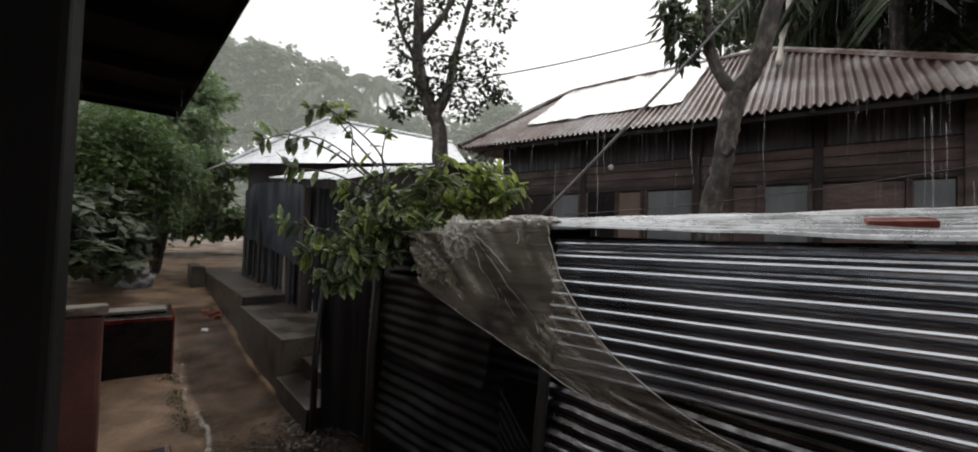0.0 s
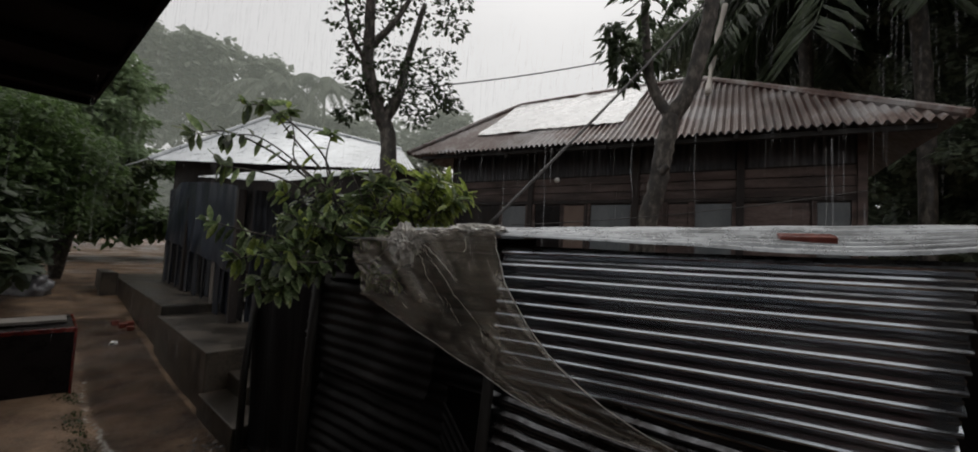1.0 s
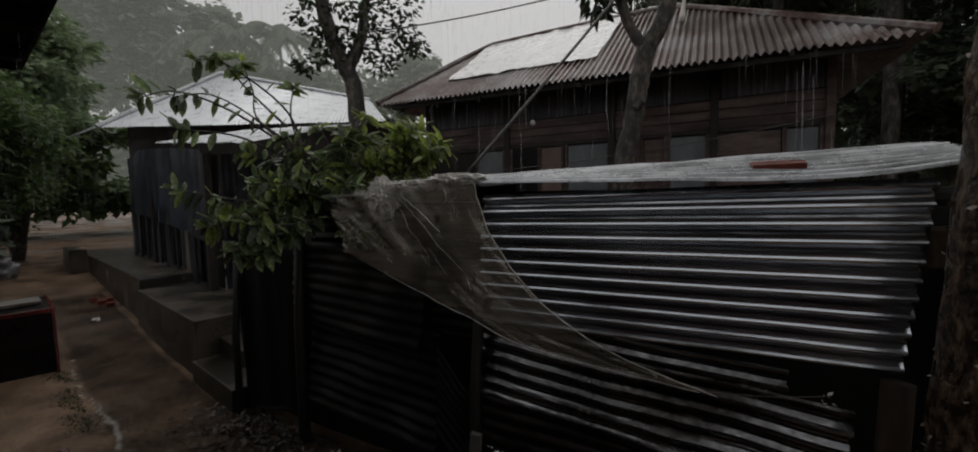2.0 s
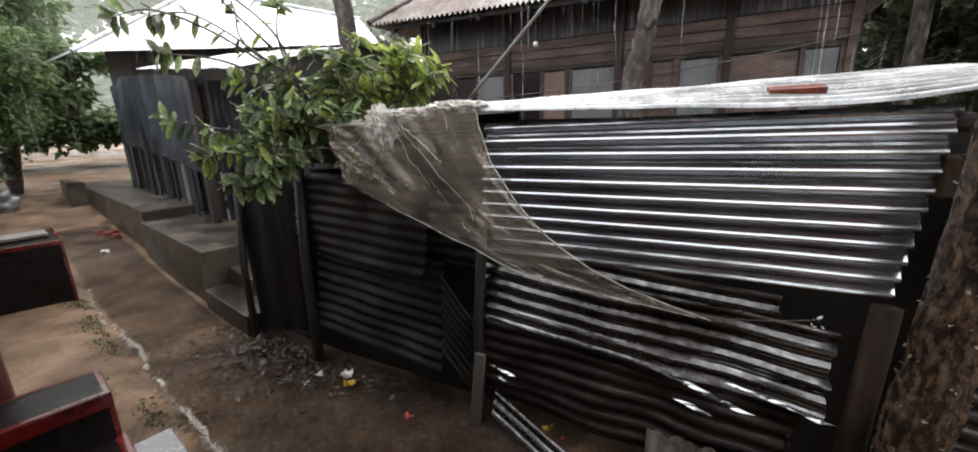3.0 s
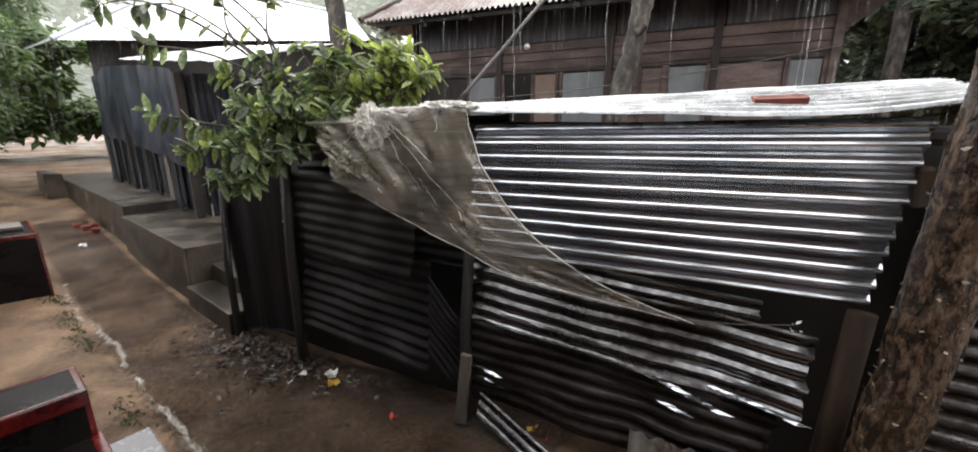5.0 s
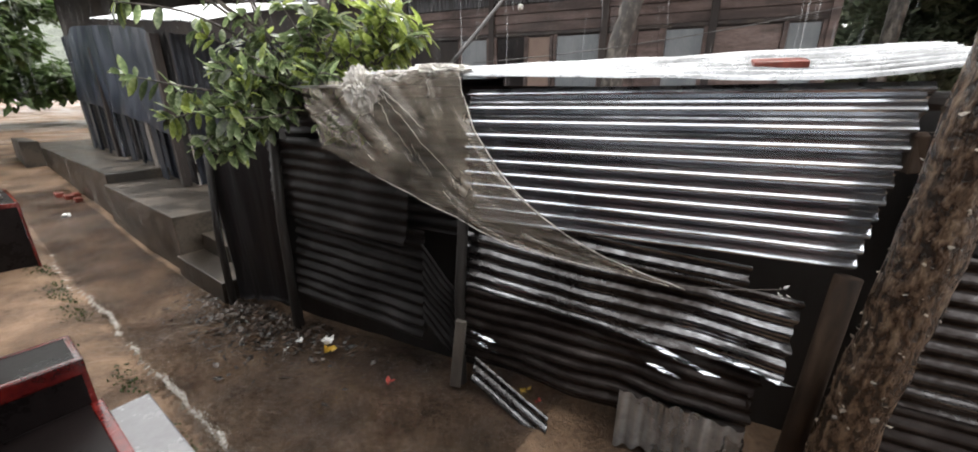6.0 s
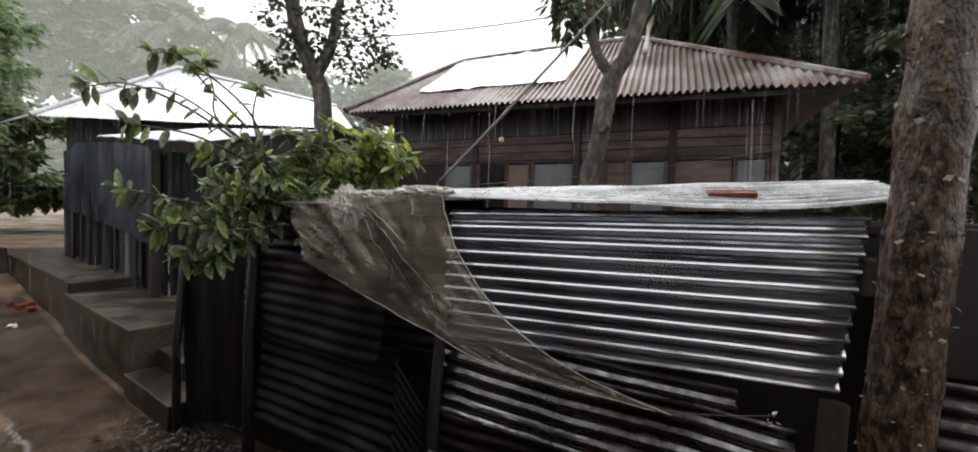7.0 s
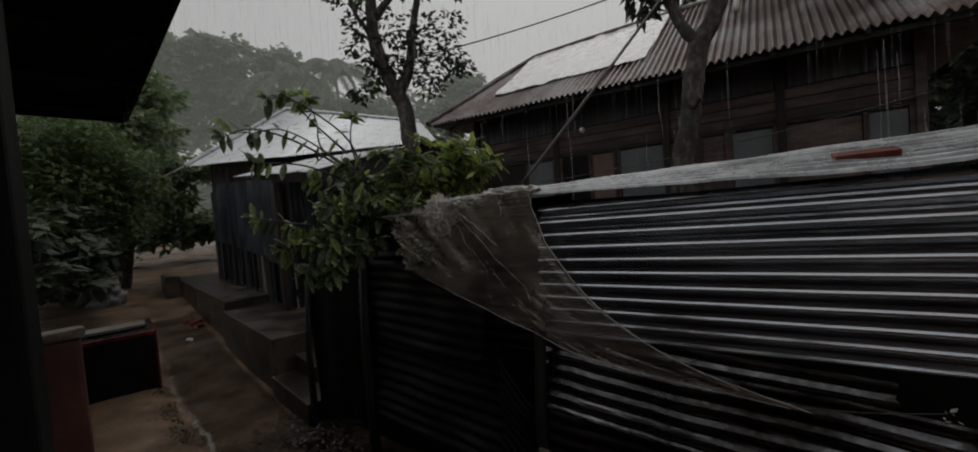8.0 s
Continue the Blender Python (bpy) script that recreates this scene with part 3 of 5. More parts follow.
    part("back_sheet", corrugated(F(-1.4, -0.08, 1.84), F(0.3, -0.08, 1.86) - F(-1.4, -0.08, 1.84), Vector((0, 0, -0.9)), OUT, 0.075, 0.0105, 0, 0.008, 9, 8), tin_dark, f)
    part("bottom_sheet", corrugated(F(1.06, 0.14, 0.02), Vector((0, 0, 0.29)) - OUT * 0.05, F(1.62, 0.16, 0.0) - F(1.06, 0.14, 0.0), OUT, 0.075, 0.0105, 0, 0.012, 11, 10, ragged=0.1), lid_tin, f)
    part("bottom_sheet", corrugated(F(0.20, 0.07, 0.24), F(0.72, 0.21, 0.09) - F(0.20, 0.07, 0.24), Vector((0, 0, -0.15)) + OUT * 0.06, OUT, 0.06, 0.010, 0, 0.006, 12, 20), tin_old, f)
    for s0, w, z1, m_ in ((0.085, 0.034, 1.30, black_wood), (-1.40, 0.04, 1.8, black_wood), (-2.22, 0.03, 1.36, black_wood), (1.81, 0.052, 1.10, log_brown)):
        part("post", tube([F(s0, 0.06, -0.1), F(s0 + 0.01, 0.07, z1 * 0.5), F(s0 + 0.04, 0.03, z1)], [w, w * 0.95, w * 0.9], 14, rough=0.3), m_, f, smooth=True)
    part("rail", tube([F(-0.6, -0.05, 1.80), F(0.7, -0.05, 1.79), F(2.05, -0.04, 1.76)], [0.03] * 3, 8), wood_dark, f)
    part("stake", box_bm(lambda a, b, c: F(0.05 + a + 0.10 * c, 0.125 + b, c), 0, 0.075, 0, 0.02, 0.02, 0.50, 0.005, wobble=0.008), wood_grey, f, "grey split board leaning on a post")
    part("prop", box_bm(F, 1.905, 1.955, -0.02, 0.05, 1.52, 1.66, 0.006, wobble=0.012), log_brown, f)
    # black boards added behind the sheets so that the gaps look shaded
    part("gap_shade_board", box_bm(F, -2.15, 0.10, -0.16, -0.13, -0.08, 1.0, 0.006), black_wood, f)
    part("gap_shade_wall", box_bm(F, -2.2, 4.2, -0.42, -0.38, -0.1, 1.80, 0.006), black_wood, f)
    part("gap_shade_wall", box_bm(F, -2.24, -2.2, -0.42, -0.02, -0.1, 1.34, 0.006), black_wood, f)
    # fence going on behind the tree
    for j in range(2):
        part("far_sheet", corrugated(F(2.10, -0.05 - j * .02, 1.22 - j * 0.62), F(4.2, -0.05, 1.15 - j * 0.62) - F(2.10, -0.05, 1.22 - j * 0.62), Vector((0, 0, -0.68)), OUT, 0.075, 0.0105, 0, 0.008, 30 + j, 10), tin_rust if j else tin_old, f)
    # black filler for the darkness above the far sheets
    part("dark_filler_board", box_bm(F, 2.1, 4.2, -0.2, -0.16, 1.2, 1.78, 0.006), black_wood, f)
    # lid
    bm = bmesh.new()
    rows = []
    for i in range(41):
        a = i / 40
        s0 = -0.45 + 2.5 * a
        row = []
        for k in range(81):
            c = k / 80
            zf = 1.885 - 0.05 * min(a / 0.8, 1) + 0.05 * max((a - 0.82) / 0.18, 0) ** 1.5
            zb = 1.905 + 0.085 * a
            z = zf + (zb - zf) * c ** 0.8 + 0.011 * math.sin(c * 2 * math.pi * 9) + 0.006 * noise.noise(Vector((a * 9, c * 5, 1))) * (0.3 + a)
            row.append(bm.verts.new(F(s0 + 0.02 * c, 0.07 - 0.55 * c * (0.35 + 0.65 * a), z)))
        rows.append(row)
    for r0, r1 in zip(rows, rows[1:]):
        for k in range(80):
            bm.faces.new((r0[k], r0[k + 1], r1[k + 1], r1[k]))
    bmesh.ops.recalc_face_normals(bm, faces=bm.faces)
    tagged(part("tin_roof_sheet", bm, lid_tin, smooth=True), "bright wet corrugated tin sheet laid over the fence top", "tin sheet")
    tagged(part("tin_strip", box_bm(F, -1.10, -0.40, -0.10, 0.06, 1.815, 1.83, 0.003, wobble=0.004), tin_white), "grey wet tin strip capping the fence end", "tin strip")
    b = tagged(part("brick", box_bm(lambda a, b, c: F(1.395 + a - 0.05 * b, -0.04 - b, 1.867 + 0.25 * b + c), 0, 0.18, 0, 0.09, 0, 0.038, 0.006, wobble=0.004), brick_red), "wet red brick lying on the tin lid", "brick")


build_fence()


def build_film():
    """The torn plastic film draped over the fence and pulled down to a point."""
    bm = bmesh.new()
    top = bezier([F(-1.0, 0.06, 1.81), F(-0.52, 0.10, 1.87), F(-0.1, 0.09, 1.90), F(0.14, 0.09, 1.885)], 14)
    low = bezier([F(-0.83, 0.11, 1.46), F(-0.36, 0.14, 1.32), F(0.09, 0.16, 1.17), F(0.55, 0.17, 1.04), F(1.27, 0.13, 0.965)], 11)
    right = bezier([F(0.14, 0.09, 1.885), F(0.24, 0.13, 1.62), F(0.49, 0.15, 1.32), F(0.85, 0.15, 1.10), F(1.28, 0.13, 0.975)], 12)
    n, m = 90, 60
    pick = lambda line, t: line[min(int(t * (len(line) - 1)), len(line) - 2)].lerp(line[min(int(t * (len(line) - 1)), len(line) - 2) + 1], t * (len(line) - 1) - min(int(t * (len(line) - 1)), len(line) - 2))
    rows = []
    skin = {}
    for i in range(m + 1):
        v = i / m
        row = []
        for k in range(n + 1):
            t = k / n
            a = pick(top, t)
            c = pick(low, t)
            r = pick(right, v)
            left = F(-1.0, 0.06, 1.81).lerp(F(-0.83, 0.11, 1.46), v)
            base = a.lerp(c, v)
            # pull the inner points towards the right-hand edge
            edge = pick(top, 1).lerp(pick(low, 1), v)
            p = base + (r - edge) * t ** 1.6
            fold = 0.030 * noise.noise(Vector((t * 11 - v * 3, v * 1.8, 0.3))) + 0.022 * (1 - 2 * abs(noise.noise(Vector((t * 19 - v * 7, v * 3, 4))))) + 0.006 * noise.noise(Vector((t * 50, v * 14, 4)))
            skin[i, k] = p + OUT * (fold * (1.1 - 0.6 * t * v))
            row.append(bm.verts.new(skin[i, k]))
        rows.append(row)
    for r0, r1 in zip(rows, rows[1:]):
        for k in range(n):
            bm.faces.new((r0[k], r0[k + 1], r1[k + 1], r1[k]))
    pf = thing("plastic_film", "torn murky plastic film draped over the tin fence", "plastic sheet")
    part("sheet", bm, film_clear, pf, smooth=True)
    # rolled hems, and whitish crease lines laid on as highlights
    crng = random.Random(12)
    lines = [([(i, n) for i in range(0, m + 1, 3)], 0.003), ([(m, k) for k in range(12, n + 1, 5)], 0.0025)]
    for _ in range(9):
        k0, i0, dk, long = crng.uniform(20, 86), crng.uniform(0, 48), crng.uniform(-0.3, 0.9), crng.choice((4, 6, 9, 16, 24))
        lines.append(([(min(int(i0) + j, m), min(max(int(k0 + dk * j + crng.uniform(-.7, .7)), 0), n)) for j in range(long) if i0 + j <= m], crng.uniform(0.0006, 0.0016)))
    for _ in range(9):
        dk = crng.uniform(-1.2, 1.6)
        lines.append(([(j, min(max(int(34 + dk * j + crng.uniform(-.6, .6)), 0), n)) for j in range(crng.choice((12, 20, 34)))], crng.uniform(0.001, 0.0024)))
    for path, r in lines:
        if len(path) > 2:
            pts = [skin[q] + OUT * 0.003 for q in path]
            pts = [p for j, p in enumerate(pts) if j == 0 or (p - pts[j - 1]).length > 1e-4]
            part("crease", tube(pts, [r * (0.5 + 0.5 * math.sin(math.pi * (j + .5) / len(pts))) for j in range(len(pts))], 5, rough=0.3), film_light, pf, smooth=True)
    part("tie_cord", tube(bezier([F(1.24, 0.135, 0.98), F(1.45, 0.12, 1.0), F(1.63, 0.10, 1.03)], 6), [0.0022] * 13, 6), wood_grey, pf)
    knot = bmesh.new()
    krng = random.Random(3)
    for _ in range(7):
        add_leaf(knot, F(1.63 + krng.uniform(-.02, .02), 0.10, 1.02 + krng.uniform(-.03, .02)), Vector((krng.uniform(-1, 1), krng.uniform(-1, 0), krng.uniform(-1, .4))), krng.uniform(.012, .03), krng, 0.25)
    part("knot", knot, film_light, pf, "frayed plastic knot on a cord")
    # crumpled bunches of film on the ridge
    for k, (c, size) in enumerate(((F(-0.52, 0.08, 1.80), (0.11, 0.08, 0.13)), (F(-0.02, 0.04, 1.90), (0.19, 0.08, 0.035)), (F(-0.30, 0.07, 1.865), (0.17, 0.06, 0.04)))):
        bm = bmesh.new()
        bmesh.ops.create_icosphere(bm, subdivisions=5, radius=1)
        for v in bm.verts:
            crease = 1 - abs(noise.noise(v.co * 2.3 + Vector((k * 5, 0, 0)))) * 1.5 - abs(noise.noise(v.co * 5.5 + Vector((k, 2, 0)))) * 0.7
            v.co = Vector((v.co.x * size[0], v.co.y * size[1], v.co.z * size[2])) * (0.55 + 0.6 * crease)
            v.co = c + ALONG * v.co.x + OUT * v.co.y + Vector((0, 0, v.co.z))
        part("crumple", bm, film_light, pf, "whitish crumpled plastic")


build_film()


# ---- the big trunk beside the fence ----
def build_near_trunk():
    t = thing("roadside_tree", "tall straight tree with wet flaking bark beside the tin fence", "tree")
    T = lambda az, z: polar(az, 1.90, z)
    pts = bezier([T(60.9, -0.1), T(61.3, 0.55), T(62.3, 1.1), T(63.3, 1.93), T(63.9, 2.5), T(64.6, 3.4), T(66, 5.0), T(68, 6.8), T(70, 8.6)], 9)
    part("trunk", tube(pts, [0.094 - 0.018 * i / len(pts) + 0.004 * math.sin(i * 1.1) for i in range(len(pts))], 28, rough=0.14), bark, t, smooth=True)
    crown = bmesh.new()
    crng = random.Random(9)
    head = T(70, 8.6)
    for a in range(6):
        tip = head + Vector((1.5 * math.cos(a * 1.05), 1.5 * math.sin(a * 1.05), 0.9 + 0.5 * crng.random()))
        limb = bezier([head + Vector((0, 0, 0.1 * a - 0.6)), (head + tip) / 2 + Vector((0, 0, .3)), tip], 6)
        part("limb", tube(limb, [0.05 - 0.035 * i / len(limb) for i in range(len(limb))], 8, rough=0.2), bark, t, smooth=True)
        for _ in range(5):
            c = limb[crng.randrange(4, len(limb))] + Vector((crng.gauss(0, .4), crng.gauss(0, .4), crng.gauss(0.1, .3)))
            scatter_leaves(crown, c, (.45, .45, .35), 26, 0.19, crng)
    tagged(part("crown", crown, leaf_mid, t), kind="stuff")
    rng = random.Random(4)
    bm = bmesh.new()
    for _ in range(900):
        i = rng.randrange(2, len(pts) - 12)
        a = rng.uniform(0, 6.28)
        c = pts[i] + 0.086 * Vector((math.cos(a), math.sin(a), rng.uniform(-.2, .2)))
        add_leaf(bm, c, Vector((math.cos(a) * .5 + rng.uniform(-.4, .4), math.sin(a) * .5 + rng.uniform(-.4, .4), rng.uniform(-1, 1))), rng.uniform(.006, .022) * rng.choice((1, 1, 1.4)), rng, 0.5)
    tagged(part("flaking_bark", bm, lichen, t), kind="stuff")


build_near_trunk()


# ---- the timber house with its rusty hip roof ----
def build_house():
    h = thing("timber_house", "dark timber and tin house with a rusty hipped corrugated roof", "house")
    ze, zr, m0, m1 = 3.354, 5.12, 5.5, 8.2
    qa, qb, ra, rb = -5.13, 1.87, -4.24, -0.62
    eave = lambda q: ze - 0.023 * (q + 1.5)
    slope = lambda q, m: Q(q, m, eave(q) + (zr - eave(q)) * (m - m0) / (m1 - m0))
    w = 0.78
    q, k = qa, 0
    while q < qb:
        q1 = min(q + w, qb)
        n = 9 * 9
        bm = bmesh.new()
        rows = []
        for i in range(7):
            row = []
            for j in range(n + 1):
                qq = q + (q1 + 0.03 - q) * j / n
                top = 1.0
                if qq < ra:
                    top = max((qq - qa) / (ra - qa), 0.02)
                if qq > rb:
                    top = max((qb - qq) / (qb - rb), 0.02)
                mm = m0 - 0.04 * noise.noise(Vector((k * 3.3, 0, 0))) + (m1 - m0) * top * i / 6
                p = slope(qq, mm)
                p.z += 0.022 * math.sin(2 * math.pi * qq / 0.086) + 0.012 * noise.noise(Vector((qq, i, 2))) + 0.006 * (k % 2)
                row.append(bm.verts.new(p))
            rows.append(row)
        for r0, r1 in zip(rows, rows[1:]):
            for j in range(n):
                bm.faces.new((r0[j], r0[j + 1], r1[j + 1], r1[j]))
        part("roof_sheet", bm, roof_rust, h, smooth=True)
        q += w
        k += 1
    # hip end towards the right, hidden back slope, and the caps
    bm = bmesh.new()
    v = [bm.verts.new(p) for p in (Q(qb, m0, eave(qb)), Q(qb, 10.9, eave(qb)), Q(rb, m1, zr), Q(ra, m1, zr), Q(qa, m0, eave(qa)), Q(qa, 10.9, eave(qa)))]
    bm.faces.new((v[0], v[1], v[2]))
    bm.faces.new((v[3], v[5], v[4]))
    bm.faces.new((v[2], v[1], v[5], v[3]))
    part("rear_roof", bm, roof_rust, h)
    for a, b in ((Q(rb, m1, zr + 0.02), Q(qb + 0.01, m0 - 0.02, eave(qb) + 0.02)), (Q(ra, m1, zr + 0.02), Q(rb, m1, zr + 0.02)), (Q(ra, m1, zr + 0.02), Q(qa, m0, eave(qa) + 0.03))):
        part("ridge_cap", tube([a, a.lerp(b, .33) + Vector((0, 0, .015)), a.lerp(b, .66), b], [0.06, 0.055, 0.06, 0.05], 8, rough=0.2), roof_rust, h)
    # tarpaulin on the roof
    bm = bmesh.new()
    g = []
    for i in range(17):
        row = []
        for j in range(41):
            a, c = j / 40, i / 16
            q = (-4.15 + 0.95 * (1 - c) * 0.1) + a * (2.6) + 0.25 * c * (a - .5) - 0.05 * noise.noise(Vector((c * 4, a * 3, 0)))
            m = 6.15 + 2.02 * c + 0.05 * noise.noise(Vector((a * 5, c * 3, 7)))
            p = slope(q, m) + Vector((0, 0, 0.045 + 0.03 * noise.noise(Vector((a * 12, c * 6, 3))) + 0.015 * noise.noise(Vector((a * 30, c * 9, 3)))))
            row.append(bm.verts.new(p))
        g.append(row)
    for r0, r1 in zip(g, g[1:]):
        for j in range(40):
            bm.faces.new((r0[j], r0[j + 1], r1[j + 1], r1[j]))
    tp = tagged(part("roof_tarpaulin", bm, film_white, smooth=True), "white plastic tarpaulin spread over the rusty roof", "tarpaulin")
    # walls
    mw = 6.25
    part("wall", box_bm(Q, -4.6, 1.30, mw, mw + 0.06, 0, 3.5, 0.004), wood_dark, h)
    part("side_wall", box_bm(Q, 1.24, 1.30, mw + 0.062, 10.2, 0, 3.5, 0.004), wood_dark, h)
    part("plinth", box_bm(Q, -4.9, 1.5, mw - 0.5, mw - 0.005, -0.1, 0.5, 0.02), concrete, h)
    for k in range(3):
        part("wall_plank", box_bm(Q, -4.6, 1.31, mw - 0.024, mw - 0.003, 2.64 + k * 0.125, 2.755 + k * 0.125, 0.006, wobble=0.006), wood_red, h)
    part("wall_plank", box_bm(Q, -4.6, 1.31, mw - 0.035, mw - 0.003, 2.585, 2.632, 0.006, wobble=0.004), wood_dark, h)
    for k in range(12):
        q = -4.58 + k * 0.49
        part("upper_panel", corrugated(Q(q, mw - 0.012, 3.03), Q(0, 0, 0.62), Q(0.485, 0, 0), Q(0, -1, 0), 0.076, 0.006, 0, 0.004, k, 3), tin_panel, h)
    for q0, q1, m_ in ((-4.5, -3.56, wood_dark), (-3.49, -3.05, pane_pale), (-2.87, -2.41, black_paint), (-2.37, -2.03, wood_tan), (-1.92, -1.32, pane_pale), (-1.24, -0.88, wood_red),
                       (-0.81, -0.55, wood_red), (-0.46, -0.03, pane_pale), (0.08, 0.80, wood_red), (0.86, 1.17, pane_pale)):
        pn = part("window_panel", box_bm(Q, q0, q1, mw - 0.02, mw - 0.004, 1.5, 2.56, 0.005), m_, h)
        for a, b in ((q0 - 0.05, q0 - 0.004), (q1 + 0.004, q1 + 0.05)):
            part("jamb", box_bm(Q, a, b, mw - 0.045, mw - 0.004, 1.0, 2.583, 0.005), wood_red, pn)
    for q in (-4.6, -3.0, -1.3, 0.02, 1.22):
        part("wall_post", box_bm(Q, q, q + 0.09, mw - 0.07, mw - 0.04, 0.5, 3.5, 0.006), wood_dark if q < 1 else wood_red, h)
    # beam and rafters blackened to sink into the eave's shade
    part("eave_beam", box_bm(lambda a, b, c: Q(a, b, c + eave(a) - ze), -4.9, 1.7, 5.60, 5.66, 3.28, 3.34, 0.006), black_wood, h)
    for k in range(9):
        part("rafter", box_bm(lambda a, b, c: Q(-4.7 + k * 0.78 + a, 5.55 + b, c + 0.62 * b), 0, 0.05, 0, 0.7, 3.26, 3.32, 0.004), black_wood, h)
    bulb = thing("light_bulb", "white light bulb hanging under the eave", "bulb")
    bm = bmesh.new()
    bmesh.ops.create_uvsphere(bm, u_segments=12, v_segments=8, radius=0.042, matrix=Matrix.Translation(Q(-2.33, 5.8, 2.90)))
    part("globe", bm, white_bit, bulb, smooth=True)
    part("flex", tube([Q(-2.33, 5.8, 2.94), Q(-2.33, 5.8, 3.5)], [0.006, 0.006], 6), rubber, bulb)


build_house()


fr = thing("dry_palm_stalk", "pale dry palm stalk hanging over the roof ridge", "palm stalk")
fl = bezier([P(38.6, 29.5, 8.2), P(37.8, 26, 8.0), P(37.3, 23.4, 7.7), P(36.9, 20.3, 6.9)], 6)
part("stalk", tube(fl, [0.05, 0.05, 0.045] + [0.04 + 0.012 * math.sin(k) for k in range(len(fl) - 3)], 8, rough=0.3), plaster, fr, smooth=True)


# ---- the pale-roofed house behind the hut ----
def build_far_house():
    h = thing("far_house", "house with a pale wet hipped tin roof", "house")
    a, b = polar(-31.6, 14.8, 3.8), polar(-2.0, 11.0, 3.8)
    r0, r1 = polar(-20.7, 16.2, 6.0), polar(-4.0, 17.0, 5.7)
    c = polar(-36, 22, 3.8)
    n = 10
    for k in range(n):
        p0, p1 = a.lerp(b, k / n), a.lerp(b, (k + 1) / n + 0.004)
        t0, t1 = r0.lerp(r1, k / n), r0.lerp(r1, (k + 1) / n + 0.004)
        bm = bmesh.new()
        rows = []
        for i in range(6):
            row = []
            for j in range(49):
                p = p0.lerp(p1, j / 48).lerp(t0.lerp(t1, j / 48), i / 5)
                row.append(bm.verts.new(p + Vector((0, 0, 0.014 * math.sin(2 * math.pi * j / 6) + 0.006 * (k % 2)))))
            rows.append(row)
        for q0, q1 in zip(rows, rows[1:]):
            for j in range(48):
                bm.faces.new((q0[j], q0[j + 1], q1[j + 1], q1[j]))
        part("roof_sheet", bm, tin_white, h, smooth=True)
    bm = bmesh.new()
    v = [bm.verts.new(p) for p in (a, r0, c)]
    bm.faces.new(v)
    part("hip_roof", bm, tin_white, h)
    for p, q in ((a, r0), (r0, r1)):
        part("ridge_cap", tube([p + Vector((0, 0, .02)), q + Vector((0, 0, .02))], [0.07, 0.07], 8), tin_white, h)
    ia, ib = a.lerp(b, 0.04) + Vector((0.15, 0.5, 0)), b + Vector((0.1, 0.5, 0))
    d = (ib - ia).normalized()
    side = Vector((-d.y, d.x, 0)) * 0.1
    bm = bmesh.new()
    v = [bm.verts.new(p) for z in (0.0, 3.95) for p in (Vector((ia.x, ia.y, z)), Vector((ib.x, ib.y, z)), Vector((ib.x, ib.y, z)) + side, Vector((ia.x, ia.y, z)) + side)]
    for f in ((0, 1, 2, 3), (4, 7, 6, 5), (0, 4, 5, 1), (1, 5, 6, 2), (2, 6, 7, 3), (3, 7, 4, 0)):
        bm.faces.new([v[i] for i in f])
    bmesh.ops.recalc_face_normals(bm, faces=bm.faces)
    part("wall", bm, wood_dark, h)


build_far_house()


# ---- trees ----
def tree(name, label, limbs, clumps, leaf, leaf_size, seed, trunk_mat=bark_far, thin=0.35, droop=0.3):
    t = thing(name, label, "tree")
    rng = random.Random(seed)
    for i, (pts, r0, r1) in enumerate(limbs):
        line = bezier(pts, 7)
        part("trunk" if i == 0 else "limb", tube(line, [r0 + (r1 - r0) * k / (len(line) - 1) for k in range(len(line))], 10, rough=0.25), trunk_mat, t, smooth=True)
    bm = bmesh.new()
    for c, rad, count in clumps:
        scatter_leaves(bm, c, rad, count, leaf_size, rng, droop, thin)
    tagged(part("crown", bm, leaf, t), kind="stuff")
    return t


def tree_clumps(centre, spread, n, rad, count, rng):
    out = []
    for _ in range(n):
        d = Vector((rng.gauss(0, 0.5), rng.gauss(0, 0.5), rng.gauss(0, 0.5)))
        c = Vector(centre) + Vector((d.x * spread[0], d.y * spread[1], d.z * spread[2]))
        r = rad * rng.uniform(0.6, 1.2)
        out.append((c, (r, r, r * 0.75), count))
    return out


rng0 = random.Random(11)
# forked tree behind the bush
b1 = polar(-5.6, 6.6, 0.2)
cl = []
for az, el, r in ((-12, 27, .35), (-9, 29, .4), (-6, 31, .4), (-3, 30, .4), (-11, 22, .28), (-3, 24, .4), (-1, 20, .32), (-5, 19.5, .3), (-9, 18, .22), (-13, 31, .4), (1, 21, .22), (-2, 17.5, .22),
                  (-7, 35, .5), (0, 34, .45), (-13, 36, .4), (2, 29, .25), (-10.5, 25, .3), (2.5, 32, .25), (-7.5, 20, .2), (-6, 24, .3), (-11.5, 16.5, .16), (-4, 21.5, .3), (0.5, 24.5, .3), (2.6, 19.5, .16), (-9.5, 20.5, .2)):
    cl.append((P(az, el, 6.6), (r * 1.1, r * 1.1, r * .9), 105))
